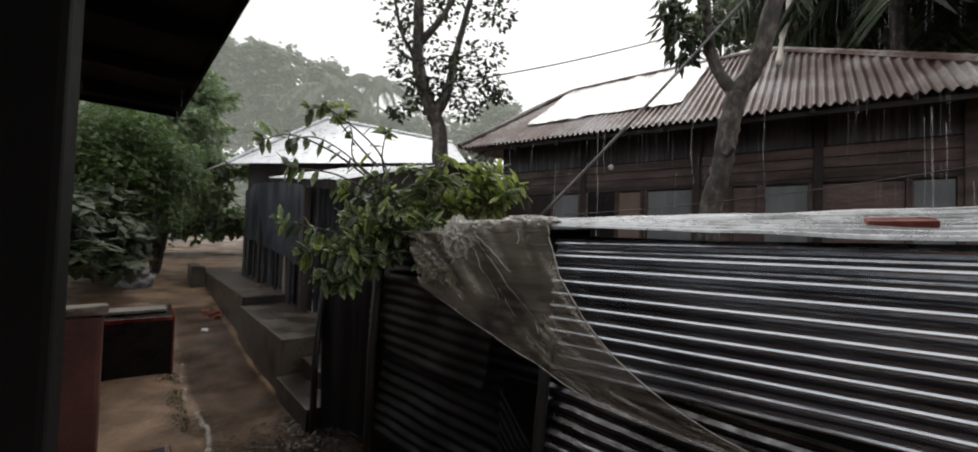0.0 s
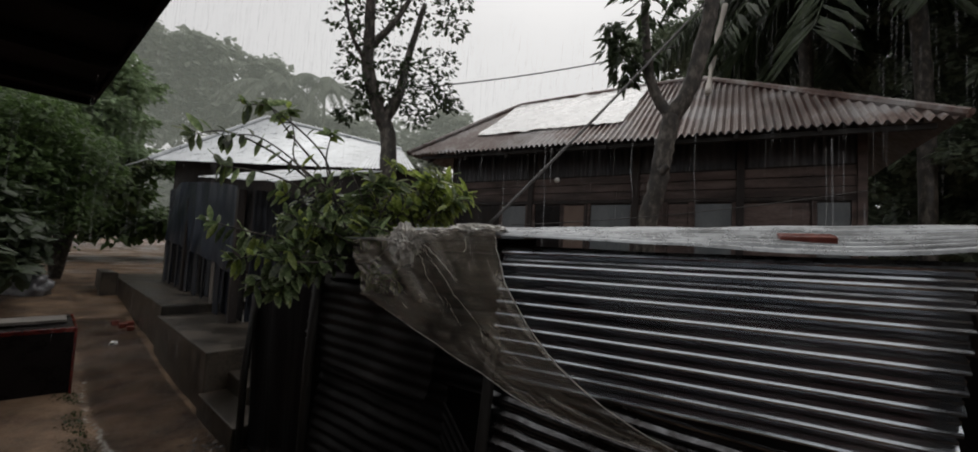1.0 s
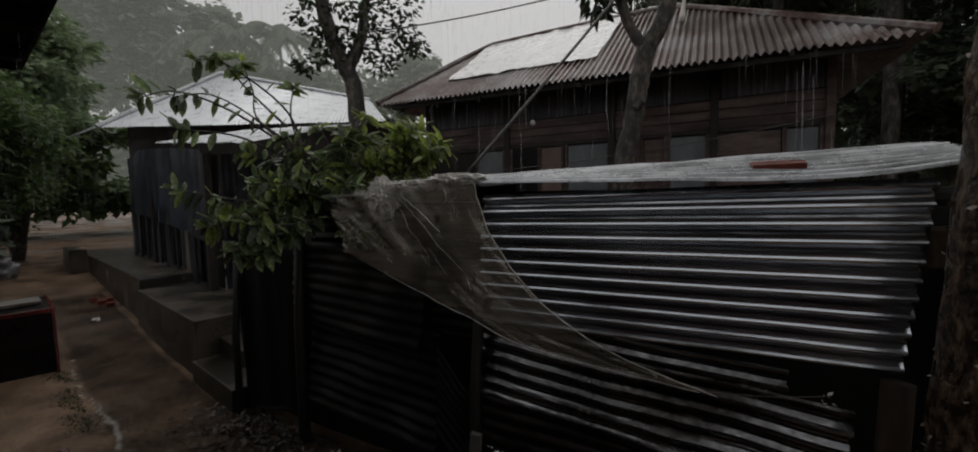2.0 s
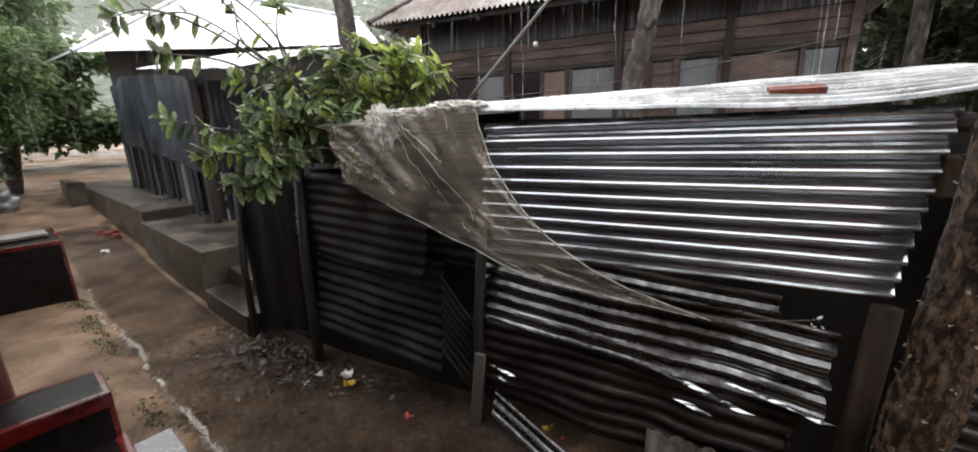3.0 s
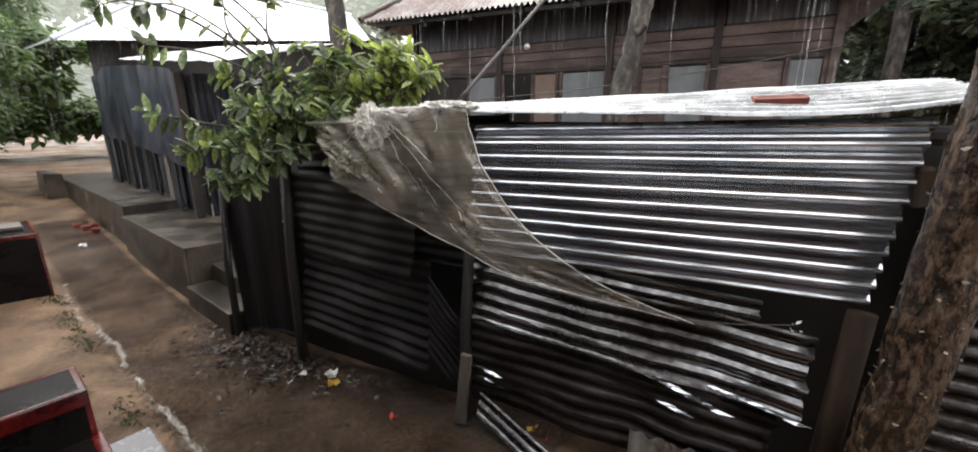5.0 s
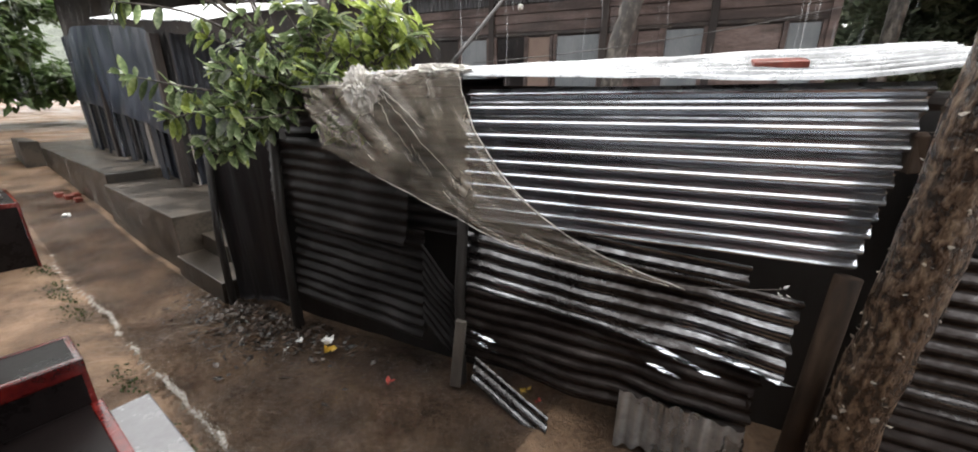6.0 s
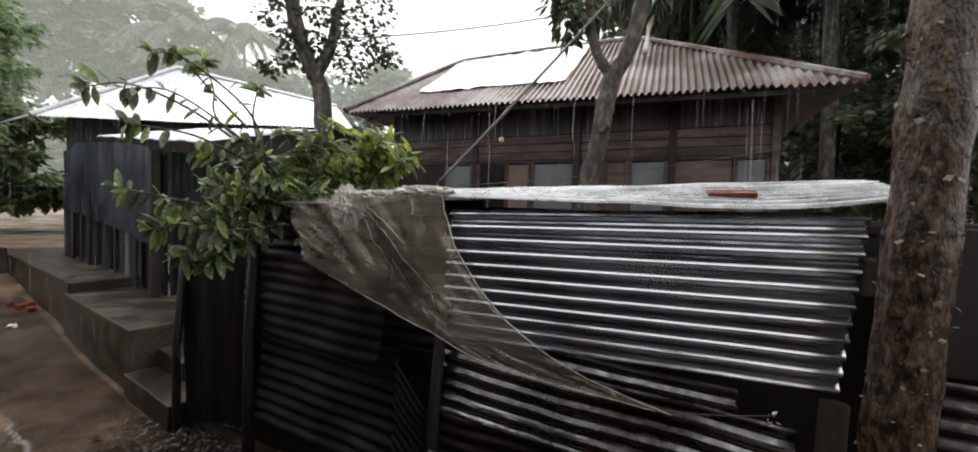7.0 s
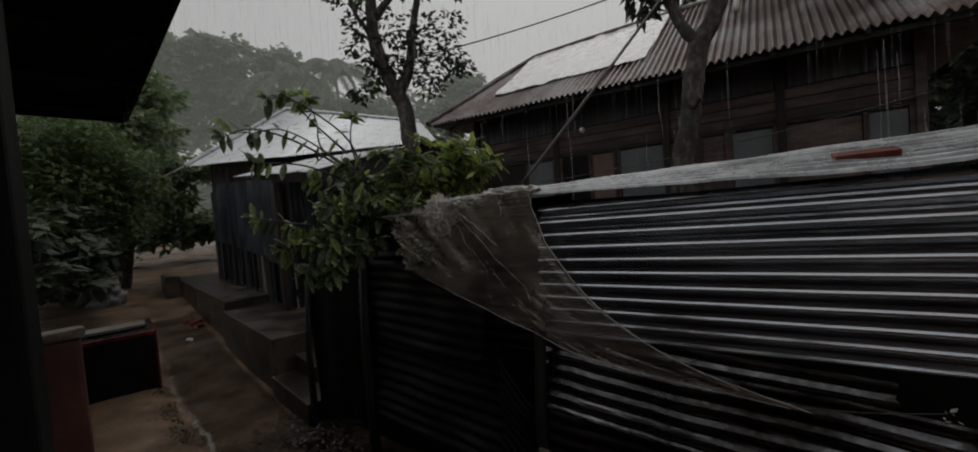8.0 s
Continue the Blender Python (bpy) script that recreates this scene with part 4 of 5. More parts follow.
tree("forked_tree", "slim forked tree with sparse dark leaves", [
    ([b1, P(-5.6, 11, 6.6), P(-6.6, 16.5, 6.6)], 0.135, 0.12), ([P(-6.6, 16, 6.6), P(-9.0, 22, 6.6), P(-9.3, 28, 6.5), P(-9.5, 36, 6.4)], 0.12, 0.06),
    ([P(-6.6, 16.3, 6.6), P(-4.8, 20, 6.6), P(-4, 24, 6.7), P(-2, 31, 6.7)], 0.10, 0.04), ([P(-9.2, 25, 6.6), P(-6, 28.5, 6.5), P(-3, 33, 6.5)], 0.07, 0.025),
    ([P(-9.1, 23, 6.6), P(-11.5, 26, 6.5), P(-13, 31, 6.4)], 0.04, 0.015)], cl, leaf_mid, 0.095, 2)

# leaning tree in front of the timber house
cl = [(P(az, el, 4.5), (r, r, r * .8), 42) for az, el, r in ((26, 25, .16), (28, 28, .22), (30, 31, .25), (27, 23, .1), (25, 27, .14), (29, 25, .14), (33, 33, .3), (28, 34, .3), (38, 35, .4), (24.8, 29, .1))]
tree("leaning_tree", "leaning forked tree with lichen-spotted bark before the timber house", [
    ([polar(29.4, 4.5, 0), P(30.0, 2, 4.5), P(31.2, 9, 4.5), P(32.0, 14, 4.5), P(32.8, 18, 4.5)], 0.105, 0.092), ([P(32.8, 17.5, 4.5), P(30.6, 21, 4.5), P(29.6, 25, 4.5), P(29, 31, 4.5)], 0.06, 0.04),
    ([P(32.6, 17.6, 4.5), P(34.6, 20.5, 4.5), P(36.0, 25, 4.5), P(37.3, 31, 4.5), P(38, 38, 4.5)], 0.085, 0.065), ([P(31.6, 11, 4.42), P(32.6, 11.8, 4.4)], 0.05, 0.03)], cl, leaf_mid, 0.16, 3, trunk_mat=bark_far, thin=0.2, droop=0.7)

# bright leafy tree by the lane
cl = []
for _ in range(95):
    az, el = rng0.gauss(-41.5, 3.4), rng0.gauss(5.2, 3.6)
    if el < 12.3 - 0.35 * max(az + 41, 0) ** 1.1 and el > -1.5 and az < -33:
        cl.append((P(az, el, rng0.uniform(12.5, 15)), (.65, .65, .45), 230))
b3 = polar(-37.6, 14.5, 0.4)
tree("lane_tree", "leafy green tree beside the muddy lane", [([b3, P(-37.7, 0, 14), P(-39, 4, 14)], 0.12, 0.08), ([b3, P(-36.9, -1, 14), P(-36.5, 3, 14)], 0.09, 0.05), ([b3, P(-38.7, 0, 14), P(-42, 6, 14)], 0.09, 0.05)],
     cl, leaf_bright, 0.135, 5)
# distant woods, with the rain haze put into leaf colour and glow
def woods(name, label, spots, leaf, size, seed, leaves=26):
    rng = random.Random(seed)
    bm = bmesh.new()
    for az, el, d, r, n in spots:
        for _ in range(n):
            c = P(az + rng.gauss(0, r), el + rng.gauss(0, r * 0.55), d + rng.uniform(-2, 2))
            if c.z < 0.5:
                continue
            scatter_leaves(bm, c, (d * 0.018, d * 0.018, d * 0.014), leaves, size, rng, 0.3)
    return tagged(part(name, bm, leaf), label, "woods", kind="stuff")


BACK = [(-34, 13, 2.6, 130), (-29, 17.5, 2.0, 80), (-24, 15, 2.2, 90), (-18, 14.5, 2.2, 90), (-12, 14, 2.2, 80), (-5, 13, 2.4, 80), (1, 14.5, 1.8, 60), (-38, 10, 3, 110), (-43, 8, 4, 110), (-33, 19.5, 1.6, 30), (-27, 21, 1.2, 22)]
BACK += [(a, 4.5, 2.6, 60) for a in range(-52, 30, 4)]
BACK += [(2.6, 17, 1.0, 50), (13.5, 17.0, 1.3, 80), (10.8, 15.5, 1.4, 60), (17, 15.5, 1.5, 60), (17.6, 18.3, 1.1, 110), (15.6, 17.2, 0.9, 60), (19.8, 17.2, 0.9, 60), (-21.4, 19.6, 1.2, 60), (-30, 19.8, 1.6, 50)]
tagged(woods("backdrop_woods", "pale grey-green distant woods with rain haze put in as glow", [(a, e, 44, r, n) for a, e, r, n in BACK], backdrop_leaf, 0.85, 21), category="backdrop", kind="structure")
woods("lane_hedge", "green undergrowth at the far end of the lane", [(a, 1.0 + 0.6 * math.sin(a), 24, 1.1, 26) for a in range(-56, -24, 2)] + [(-33.5, 4, 22, 1.2, 40), (-32.5, 7, 22, 1.0, 30)], leaf_bright, 0.42, 25)
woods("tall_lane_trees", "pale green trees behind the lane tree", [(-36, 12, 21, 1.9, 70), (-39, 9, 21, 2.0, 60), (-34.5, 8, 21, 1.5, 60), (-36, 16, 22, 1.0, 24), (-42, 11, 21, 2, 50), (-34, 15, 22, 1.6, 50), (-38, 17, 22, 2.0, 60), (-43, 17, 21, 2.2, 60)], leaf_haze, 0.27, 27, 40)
woods("dark_undergrowth", "dark low undergrowth beside the veranda", [(-47, -1, 11, 2.0, 40), (-44, -2.5, 11, 1.3, 40), (-41.5, -3.5, 12, 1.0, 36), (-40.2, -1.5, 12.5, 1.0, 26), (-45, 2, 11, 2, 40)], leaf_mid, 0.26, 28)
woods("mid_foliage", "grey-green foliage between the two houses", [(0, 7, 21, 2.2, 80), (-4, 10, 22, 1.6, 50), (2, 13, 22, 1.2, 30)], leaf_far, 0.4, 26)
woods("dark_woods", "dark dense trees behind the timber house", [(33, 26, 15, 2.5, 70), (40, 27, 14, 4, 130), (48, 27, 14, 4, 150), (56, 26, 13, 4, 150), (63, 22, 12, 4, 150), (60, 12, 12, 3, 120), (66, 10, 11, 4, 130), (72, 18, 10, 4, 120), (58, 3, 13, 3, 70), (45, 34, 13, 4, 80), (58, 35, 12, 4, 80), (42, 22, 15, 2.4, 90), (49, 21, 14, 2.4, 90), (56, 19, 13, 2.4, 80), (36, 25, 16, 2, 60)] + [(a, 4, 13, 2.6, 60) for a in range(50, 82, 4)] + [(a, 10, 12.5, 2.6, 60) for a in range(54, 82, 4)] + [(a, e, 17, 2.4, 60) for a in range(52, 84, 4) for e in (3, 8, 13, 18)], leaf_shade, 0.17, 23, 66)


def palm(name, base, crown, fronds, length, seed, leaf, r=0.12, droop=0.9, stem=bark_far):
    t = thing(name, "coconut palm with drooping feathery fronds", "palm")
    rng = random.Random(seed)
    part("trunk", tube(bezier([base, (Vector(base) + Vector(crown)) / 2 + Vector((.2, 0, 0)), crown], 8), [r] * 17, 9, rough=0.1), stem, t, smooth=True)
    for k in range(fronds):
        a = 2 * math.pi * k / fronds + rng.uniform(-.25, .25)
        up = rng.uniform(-0.1, 0.7)
        d = Vector((math.cos(a), math.sin(a), 0))
        pts = [Vector(crown) + d * length * s + Vector((0, 0, length * (up * s - droop * s * s))) for s in (0, .25, .5, .75, 1.0)]
        line = bezier(pts, 6)
        bm = tube(line, [0.02 * (1 - 0.8 * i / len(line)) for i in range(len(line))], 5)
        for i in range(2, len(line)):
            way = (line[i] - line[i - 1]).normalized()
            side = way.cross(Vector((0, 0, 1))).normalized()
            for sgn in (-1, 1):
                for _ in range(5):
                    add_leaf(bm, line[i] + way * rng.uniform(-.06, .06), (side * sgn + way * 0.5 + Vector((0, 0, -0.75 + rng.uniform(-.3, .2)))), length * 0.26 * rng.uniform(.7, 1.1), rng, 0.022)
        part("frond", bm, leaf, t)


# the two far palms glow too, trunks included, in place of haze
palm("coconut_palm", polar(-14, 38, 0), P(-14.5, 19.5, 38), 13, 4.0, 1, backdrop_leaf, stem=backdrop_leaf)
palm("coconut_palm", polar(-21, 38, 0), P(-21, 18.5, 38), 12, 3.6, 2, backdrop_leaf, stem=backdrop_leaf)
palm("coconut_palm", polar(46, 10.5, 0), P(46.5, 29, 10.5), 13, 3.0, 3, leaf_mid)
palm("coconut_palm", polar(56, 9.5, 0), P(55, 33, 9.5), 13, 3.2, 4, leaf_mid)


# ---- the guava bush over the fence end ----
def leaf_mesh(leaf):
    bm = bmesh.new()
    n = 5
    grid = []
    for i in range(n + 1):
        t = i / n
        w = 0.175 * math.sin(math.pi * min(t * 0.92 + 0.06, 1)) ** 0.8
        x = t
        z = -0.18 * t * t
        grid.append([bm.verts.new((x, -w, z + 0.06 * w)), bm.verts.new((x, 0, z - 0.03)), bm.verts.new((x, w, z + 0.06 * w))])
    for a, b in zip(grid, grid[1:]):
        bm.faces.new((a[0], a[1], b[1], b[0]))
        bm.faces.new((a[1], a[2], b[2], b[1]))
    return mesh_of(bm, "leaf", leaf, True)


def build_bush():
    t = thing("guava_bush", "bushy guava with large glossy wet leaves hanging over the fence end", "bush")
    rng = random.Random(17)
    root = F(-1.9, -0.35, 0.0)
    shared, yellowish = leaf_mesh(leaf_near), leaf_mesh(leaf_yellow)
    # branches, by where their tips reach
    B = lambda az, el, d=3.3: P(az, el, d)
    tips = [[B(-9, 0), B(-12, 5), B(-17, 9.5), B(-21.5, 12), B(-25, 11.5)], [B(-9, 0), B(-12, 5), B(-17, 9.5), B(-17.5, 13), B(-18.5, 16)],
            [B(-9, 0), B(-8.5, 5), B(-10.5, 9.5)], [B(-8, 0), B(-4, 4), B(0, 7)], [B(-8, 0), B(-3, 2), B(3, 5)], [B(-8, 0), B(-6, 4), B(-4, 8)], [B(-9, -2), B(-14, 2), B(-18, 3)],
            [B(-10, -4, 3.1), B(-14, -3, 2.95), B(-17, -6, 2.9)], [B(-10, -3, 3.2), B(-16, -1), B(-22, 0)], [B(-9, -3, 3.1), B(-5, -3, 2.95), B(-5.5, -6, 2.85)],
            [B(-9, -1), B(-6, 1), B(-2, 2)], [B(-10, -2), B(-13, 0), B(-16, 5)], [B(-12, -1, 3.2), B(-19, -2, 3.2), B(-23, -3, 3.2)], [B(-12, 5), B(-14, 11), B(-20, 15.5), B(-23, 15.5)],
            [B(-9, 0), B(-11, 3), B(-13.5, 6)], [B(-8, 1), B(-3, 5), B(1.5, 8)], [B(-8, 1), B(-1, 3), B(4.5, 6.3)], [B(-9, -3, 3.0), B(-6, -5, 2.85), B(-3.5, -5, 2.8)], [B(-10, -1), B(-15, -3, 3.0), B(-17.5, -6.5, 2.9)],
            [B(-9, 1), B(-7, 5), B(-7, 9)], [B(-9, 1), B(-5, 4), B(-1.5, 5.5)], [B(-10, 1), B(-14, 3.5), B(-19, 6)], [B(-9, -1, 3.1), B(-12, 1, 3.0), B(-15, 2, 2.95)], [B(-10, -2, 3.1), B(-13, -3, 2.9), B(-19, -3, 2.9)],
            [B(-9, 0, 3.1), B(-7, 2, 3.0), B(-4, 1, 2.95)], [B(-9, 2), B(-12, 6), B(-15, 8)], [B(-9, 0, 3.5), B(-6, 3, 3.6), B(-3, 7, 3.6)]]
    tips += [[B(-12, 5), B(-19, 10), B(-24.5, 12), B(-28, 11)], [B(-14, 9), B(-18, 13), B(-21, 16.5)], [B(-12, 5), B(-13.5, 10), B(-13, 14)], [B(-8, 2), B(-6, 7), B(-4.5, 11)], [B(-12, 4), B(-19, 7.5), B(-25, 8)]]
    for _ in range(9):
        a1, e1 = rng.uniform(-1, 6), rng.uniform(6, 10.5)
        tips.append([B(-7, 1, 3.3), B(a1 * 0.6 - 1.5, e1 * 0.6, 3.3), B(a1, e1, rng.uniform(3.1, 3.5))])
    for _ in range(14):
        a1, e1 = rng.uniform(-13, 4.5), rng.uniform(3.5, 8.5)
        tips.append([B(-8 + rng.uniform(-2, 2), 0.5, 3.4), B((a1 - 8) / 2 + rng.uniform(-1, 1), e1 * 0.55, 3.4), B(a1, e1, rng.uniform(3.2, 3.6))])
    for _ in range(11):
        a1, e1 = rng.uniform(-19.5, -7), rng.uniform(-5, 4)
        d1 = rng.uniform(2.85, 3.25)
        tips.append([B(-9.5, -1, 3.2), B((a1 - 9.5) / 2, e1 * 0.5 + rng.uniform(0, 1.5), 3.1), B(a1, e1, d1)])
    tips += [[B(-10, -2, 3.1), B(-16, -2.5, 2.95), B(-20.5, -6, 2.85)], [B(-10, -2, 3.1), B(-15, -4, 2.95), B(-18, -7, 2.85)], [B(-10, -1, 3.2), B(-19, 0, 3.2), B(-26, 1.5, 3.3)]]
    trunk = bezier([root, F(-1.85, -0.3, 0.9), B(-9.5, -4), B(-9, 0)], 6)
    part("stem", tube(trunk, [0.03 - 0.012 * i / len(trunk) for i in range(len(trunk))], 8), bark_far, t, smooth=True)
    for bi, pts in enumerate(tips):
        line = bezier(pts, 8)
        part("branch", tube(line, [0.011 - 0.008 * i / len(line) for i in range(len(line))], 6), bark_far, t, smooth=True)
        end = line[-1]
        # tips at the upper right get mostly lighter yellow-green leaves
        yellow_share = 0.65 if math.degrees(math.atan2(end.x, end.y)) > -7 and end.z > 1.95 else 0.12
        long_one = bi in (0, 1, 2, 13, 27, 28, 29, 30, 31)
        for i in range(3 if not long_one else 10, len(line)):
            way = (line[i] - line[i - 1]).normalized()
            tip = i > len(line) - 4
            for j in range((4 if tip else 1 + (i % 2)) if not long_one else (4 if tip else i % 2)):
                side = way.cross(Vector((rng.uniform(-1, 1), rng.uniform(-1, 1), rng.uniform(-1, 1)))).normalized()
                d = (side * 1.1 + way * 0.35 + Vector((0, 0, rng.uniform(-.85, .2)))).normalized()
                size = rng.uniform(0.075, 0.155)
                ob = new("leaf", yellowish if rng.random() < yellow_share else shared)
                ob.parent = t
                rot = d.to_track_quat("X", "Z").to_matrix().to_4x4()
                ob.matrix_basis = Matrix.Translation(line[i] + side * 0.004) @ rot @ Matrix.Rotation(rng.uniform(-.9, .9), 4, "X") @ Matrix.Diagonal((size, size, size, 1))


build_bush()


# ---- cables ----
def cable(name, label, a, b, sag, r):
    a, b = Vector(a), Vector(b)
    pts = [a.lerp(b, i / 24) - Vector((0, 0, 4 * sag * (i / 24) * (1 - i / 24))) for i in range(25)]
    tagged(part(name, tube(pts, [r] * 25, 7), rubber, smooth=True), label, "cable")


cable("stay_cable", "thick dark rope rising from the fence to a tree", F(-0.02, -0.08, 1.93), P(36.3, 30, 4.45), 0.02, 0.011)
cable("overhead_wire", "thin overhead wire between the trees", P(-6, 20.5, 8), P(33, 26, 8), 0.12, 0.012)
cable("clothes_line", "thin line strung along the timber house", P(12, 3.5, 4.2), P(52, 8, 4.6), 0.05, 0.004)


# ---- litter, foam and fallen leaves ----
def build_clutter():
    rng = random.Random(31)
    bm = bmesh.new()
    for _ in range(1300):
        s, o = rng.gauss(-1.7, 0.42), abs(rng.gauss(0.16, 0.20))
        p = F(s, o, 0)
        p.z = ground_z(p) + 0.012
        add_leaf(bm, p, Vector((rng.uniform(-1, 1), rng.uniform(-1, 1), rng.uniform(-.1, .25))), rng.uniform(.03, .09), rng, rng.choice((.05, .08, .12, .26)))
    tagged(part("leaf_litter", bm, leaf_dry), "wet fallen leaves and twigs under the fence", "leaf litter", kind="stuff")
    for k, (p, m_, nm, lab, r) in enumerate(((U(2.53, 1.36, 0.05), white_bit, "litter_bag", "crumpled white plastic bag on the mud", .055), (U(2.45, 1.33, 0.03), yellow_bit, "litter_wrapper", "yellow plastic wrapper on the mud", .045),
                                             (U(8.0, 0.86, 0.14), white_bit, "litter_scrap", "pale scrap on the lane", .06), (U(2.75, 1.28, 0.03), white_bit, "litter_scrap", "pale scrap on the lane", .03))):
        bm = bmesh.new()
        for _ in range(9):
            add_leaf(bm, p + Vector((rng.uniform(-.5, .5) * r, rng.uniform(-.5, .5) * r, -0.02)), Vector((rng.uniform(-1, 1), rng.uniform(-1, 1), rng.uniform(.1, 1.1))), r * rng.uniform(.8, 1.5), rng, 0.45)
        tagged(part(nm, bm, m_), lab, "litter")
    for k, (u, lat, w) in enumerate(((9.0, 1.02, .12), (9.25, 0.95, .11), (9.12, 1.12, .12), (8.75, 1.08, .1))):
        p = U(u, lat, 0)
        tagged(part("broken_brick", box_bm(lambda a, b, c: U(u + a + 0.3 * b, lat + b, c + ground_z(p) - 0.01), 0, w * 1.6, 0, w, 0, 0.07, 0.012, wobble=0.015), brick_red), "broken red brick beside the platform", "brick", "bricks beside the platform")
    bm = bmesh.new()
    bmesh.ops.create_icosphere(bm, subdivisions=4, radius=1)
    sp = polar(-39.2, 12.2, 0)
    for v in bm.verts:
        k = 1 + 0.35 * noise.noise(v.co * 1.7) + 0.12 * noise.noise(v.co * 5)
        v.co = Vector((v.co.x * 0.42 * k, v.co.y * 0.26 * k, max(v.co.z, -0.5) * 0.28 * k)) + sp + Vector((0, 0, ground_z(sp) + 0.12))
    tagged(part("sack", bm, slab_pale, smooth=True), "pale sagging sack lying beside the lane tree", "sack")
    bm = bmesh.new()
    for _ in range(1500):
        u, lat = rng.uniform(1.9, 6.2), rng.gauss(0.36, 0.06)
        p = U(u, lat, 0)
        if noise.noise(p * 2.2) < -0.05:
            continue
        p.z = ground_z(p)
        add_leaf(bm, p, Vector((rng.uniform(-1, 1), rng.uniform(-1, 1), rng.uniform(.3, 1.3))), rng.uniform(.008, .028), rng, 0.4)
    tagged(part("drain_weeds", bm, leaf_weed), "small green weeds along the drain bank", "weeds", kind="stuff")
    # the white scraps are added in place of metal glints
    for k, (az_, el_, m_, r) in enumerate(((-2.5, -38, scrap_red, .03), (20, -40, yellow_bit, .028), (22, -41, scrap_red, .02), (-16, -31, white_bit, .022), (-6, -29, white_bit, .018), (-13, -33.5, leaf_dry, .035))):
        d = 1.8 / math.tan(radians(-el_))
        p = polar(az_, d, 0)
        p.z = ground_z(p) + 0.012
        bm = bmesh.new()
        for _ in range(5):
            add_leaf(bm, p + Vector((rng.uniform(-.4, .4) * r, rng.uniform(-.4, .4) * r, -0.006)), Vector((rng.uniform(-1, 1), rng.uniform(-1, 1), rng.uniform(0, .5))), r * rng.uniform(.9, 1.7), rng, 0.35)
        tagged(part("litter_scrap", bm, m_), "small wet scrap of litter on the mud", "litter", "scraps of litter")
    tagged(part("stick", tube(bezier([U(5.3, 1.75, 0.617), U(5.75, 2.0, 0.62), U(6.2, 2.3, 0.617)], 5), [0.014, 0.013, 0.013, 0.012, 0.012, 0.011, 0.011, 0.010, 0.01, 0.009, 0.008], 7, rough=0.3), log_brown), "dark stick lying on the concrete platform", "stick")
    ball = bmesh.new()
    bmesh.ops.create_icosphere(ball, subdivisions=1, radius=1)
    unit, tris = [v.co.copy() for v in ball.verts], [tuple(v.index for v in f.verts) for f in ball.faces]
    ball.free()
    verts, faces = [], []
    for _ in range(8500):
        u = 1.6 + 5.0 * rng.random() ** 0.75
        lat = 0.455 + 0.06 * min(max((6.5 - u) / 2.5, 0), 1) + 0.02 * math.sin(u * 3.1) + 0.012 * math.sin(u * 9) + 0.008 * math.sin(u * 23) + rng.gauss(0, 0.010)
        if noise.noise(Vector((u * 3.5, 0, 8))) < -0.4 + 0.25 * rng.random():
            continue
        p = U(u, lat, 0)
        p.z = ground_z(p) + 0.004
        r = rng.uniform(.0015, .0047)
        k = len(verts)
        verts += [tuple(p + Vector((c.x * r, c.y * r, c.z * r * 0.6))) for c in unit]
        faces += [(a + k, b + k, c + k) for a, b, c in tris]
    me = bpy.data.meshes.new("foam_line")
    me.from_pydata(verts, [], faces)
    me.materials.append(foam)
    tagged(new("foam_line", me), "line of white foam along the running rainwater", "foam", kind="stuff")


build_clutter()


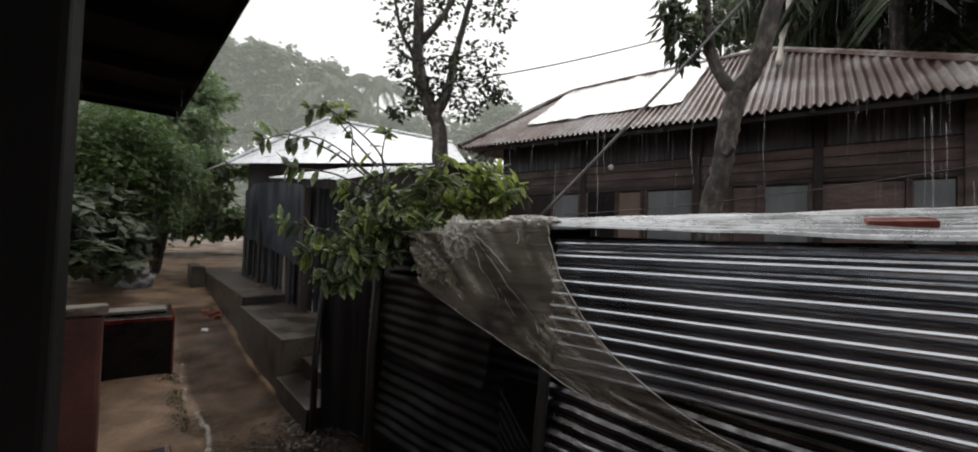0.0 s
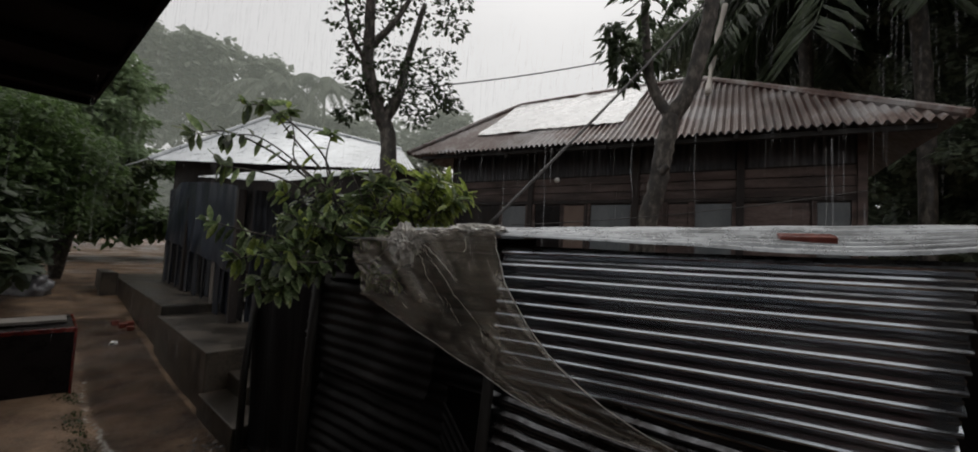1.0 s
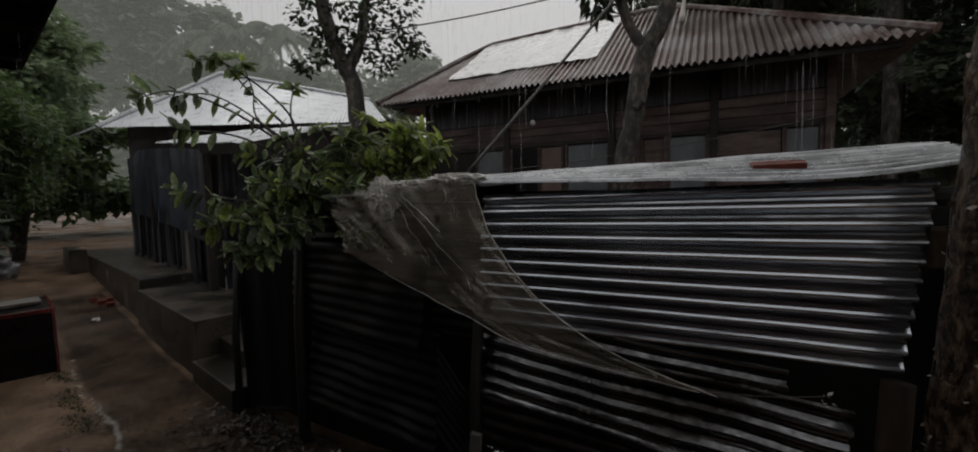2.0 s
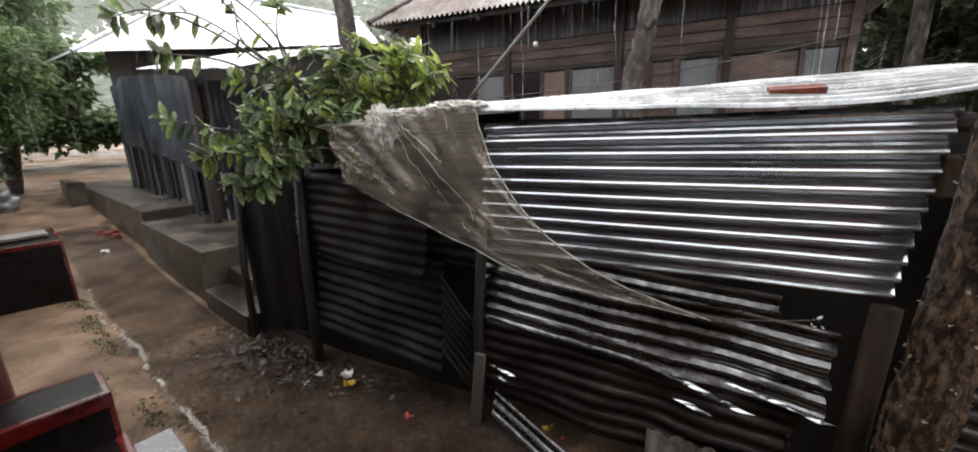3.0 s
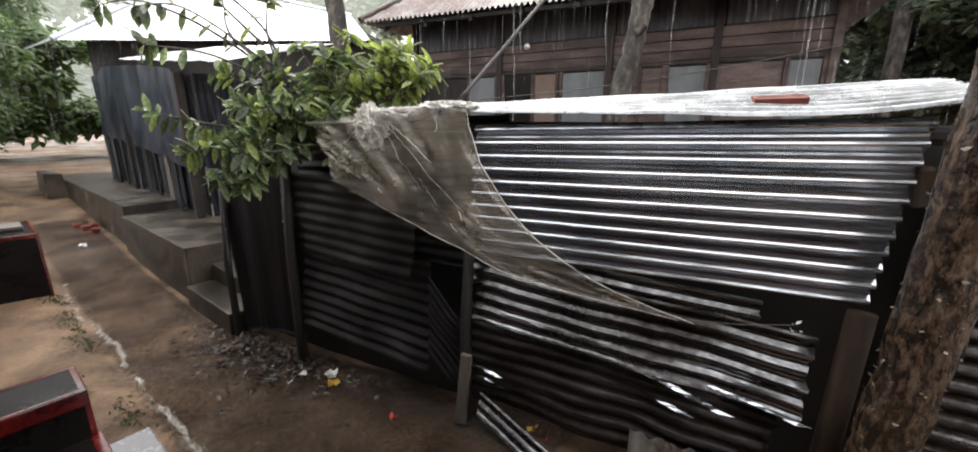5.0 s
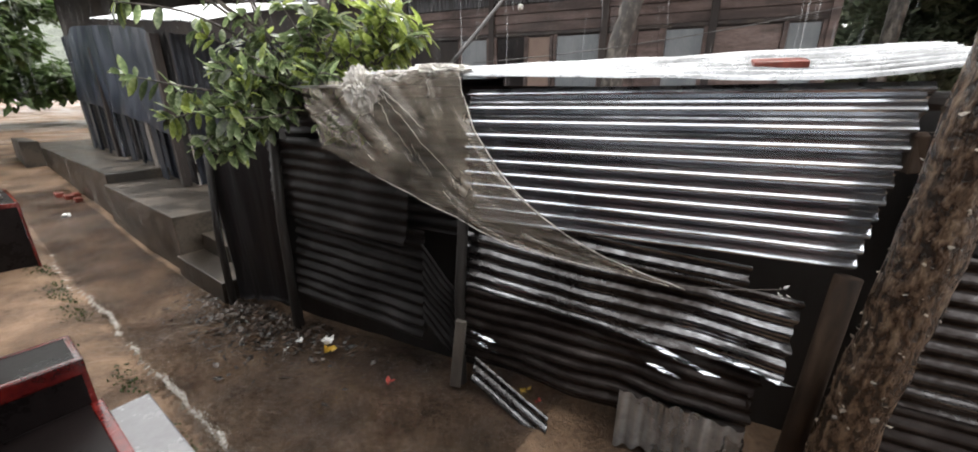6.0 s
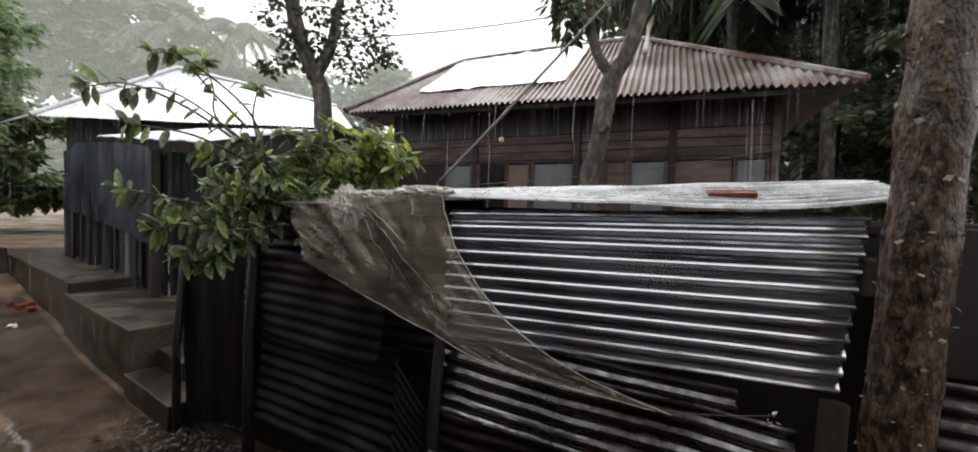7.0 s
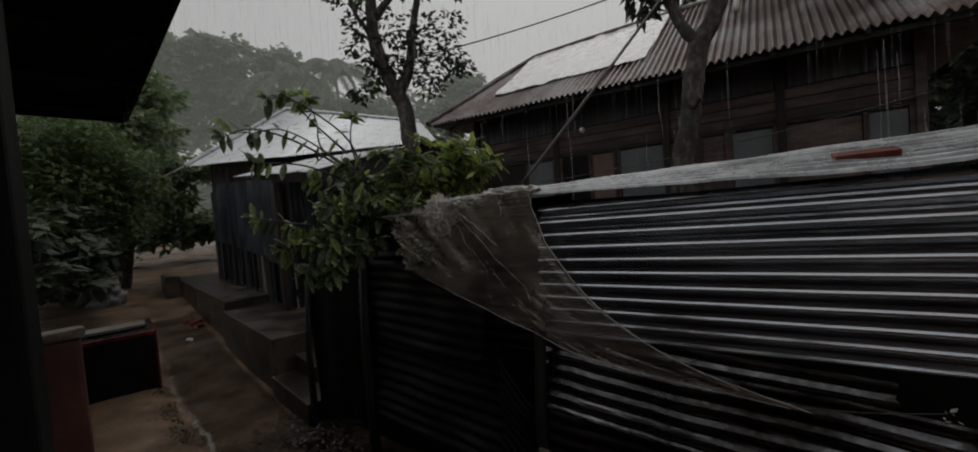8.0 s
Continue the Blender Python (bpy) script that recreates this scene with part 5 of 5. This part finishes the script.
def build_water():
    """The thin film of rainwater that runs down the lane."""
    m = bpy.data.materials.new("running_rainwater")
    m.use_nodes = True
    n, l = m.node_tree.nodes, m.node_tree.links
    n.remove(n["Principled BSDF"])
    clear, shine, fr, mx = n.new("ShaderNodeBsdfTransparent"), n.new("ShaderNodeBsdfGlossy"), n.new("ShaderNodeFresnel"), n.new("ShaderNodeMixShader")
    clear.inputs[0].default_value = (0.96, 0.94, 0.92, 1)
    shine.inputs["Roughness"].default_value = 0.06
    fr.inputs["IOR"].default_value = 1.6
    nt, bp, co = n.new("ShaderNodeTexNoise"), n.new("ShaderNodeBump"), n.new("ShaderNodeTexCoord")
    nt.inputs["Scale"].default_value, nt.inputs["Detail"].default_value, nt.inputs["Distortion"].default_value = 26.0, 5.0, 1.8
    bp.inputs["Strength"].default_value, bp.inputs["Distance"].default_value = 0.9, 0.08
    l.new(co.outputs["Object"], nt.inputs["Vector"])
    l.new(nt.outputs[0], bp.inputs["Height"])
    for target in (shine.inputs["Normal"], fr.inputs["Normal"]):
        l.new(bp.outputs[0], target)
    l.new(fr.outputs[0], mx.inputs[0])
    l.new(clear.outputs[0], mx.inputs[1])
    l.new(shine.outputs[0], mx.inputs[2])
    l.new(mx.outputs[0], n["Material Output"].inputs["Surface"])
    bm = bmesh.new()
    rows = []
    for i in range(121):
        u = 0.9 + 0.075 * i
        row = []
        for k in range(15):
            edge = 1.22 if u > 4.0 else 1.22 + 0.32 * (4.0 - u)
            lat = 0.43 + (edge - 0.43) * k / 14
            p = U(u, lat, 0)
            p.z = ground_z(p) + 0.006 - (0.02 if k in (0, 14) else 0)
            row.append(bm.verts.new(p))
        rows.append(row)
    for r0, r1 in zip(rows, rows[1:]):
        for k in range(14):
            bm.faces.new((r0[k], r0[k + 1], r1[k + 1], r1[k]))
    ob = tagged(part("rainwater", bm, m, smooth=True), "thin rippling rainwater running down the lane", "water", kind="structure")
    ob.visible_shadow = False


build_water()


# ---- falling rain ----
def build_rain():
    rng = random.Random(77)
    verts, faces = [], []
    for _ in range(8000):
        d = 2.6 + 26 * rng.random() ** 0.8
        az = rng.uniform(-48, 68)
        p = polar(az, d, 0)
        z = rng.uniform(0.3, 1.8 + d * 0.55)
        ln, w = rng.uniform(.12, .42) * (1 + d / 14), 0.0011 * (1 + d / 6)
        right = Vector((math.cos(radians(az)), -math.sin(radians(az)), 0)) * w
        lean = Vector((0.02 * ln, 0, ln))
        k = len(verts)
        c = p + Vector((0, 0, z))
        verts += [c - right, c + right, c + right + lean, c - right + lean]
        faces.append((k, k + 1, k + 2, k + 3))
    me = bpy.data.meshes.new("rain_streaks")
    me.from_pydata([tuple(v) for v in verts], [], faces)
    me.materials.append(rain_mat)
    tagged(new("rain_streaks", me), "fine streaks of falling monsoon rain", "rain", kind="stuff")


build_rain()


def build_runoff():
    """Thin streams of water that run off the timber house's eave."""
    rng = random.Random(41)
    bm = bmesh.new()
    for _ in range(16):
        q = rng.uniform(-4.9, 1.7)
        z1 = 3.33 - (0.0 if rng.random() < 0.6 else rng.uniform(0.1, 0.9))
        z0 = max(z1 - rng.uniform(0.35, 1.7), 0.7)
        m = 5.47 - rng.uniform(0, 0.04)
        r = rng.uniform(0.004, 0.011)
        tube([Q(q, m, z1), Q(q + rng.uniform(-.02, .02), m - 0.01, (z0 + z1) / 2), Q(q + rng.uniform(-.03, .03), m - 0.02, z0)], [r * 0.7, r, r * 0.4], 6, bm)
    tagged(part("roof_runoff", bm, stream_mat, smooth=True), "thin streams of rainwater falling from the rusty eave", "water", kind="stuff")


build_runoff()
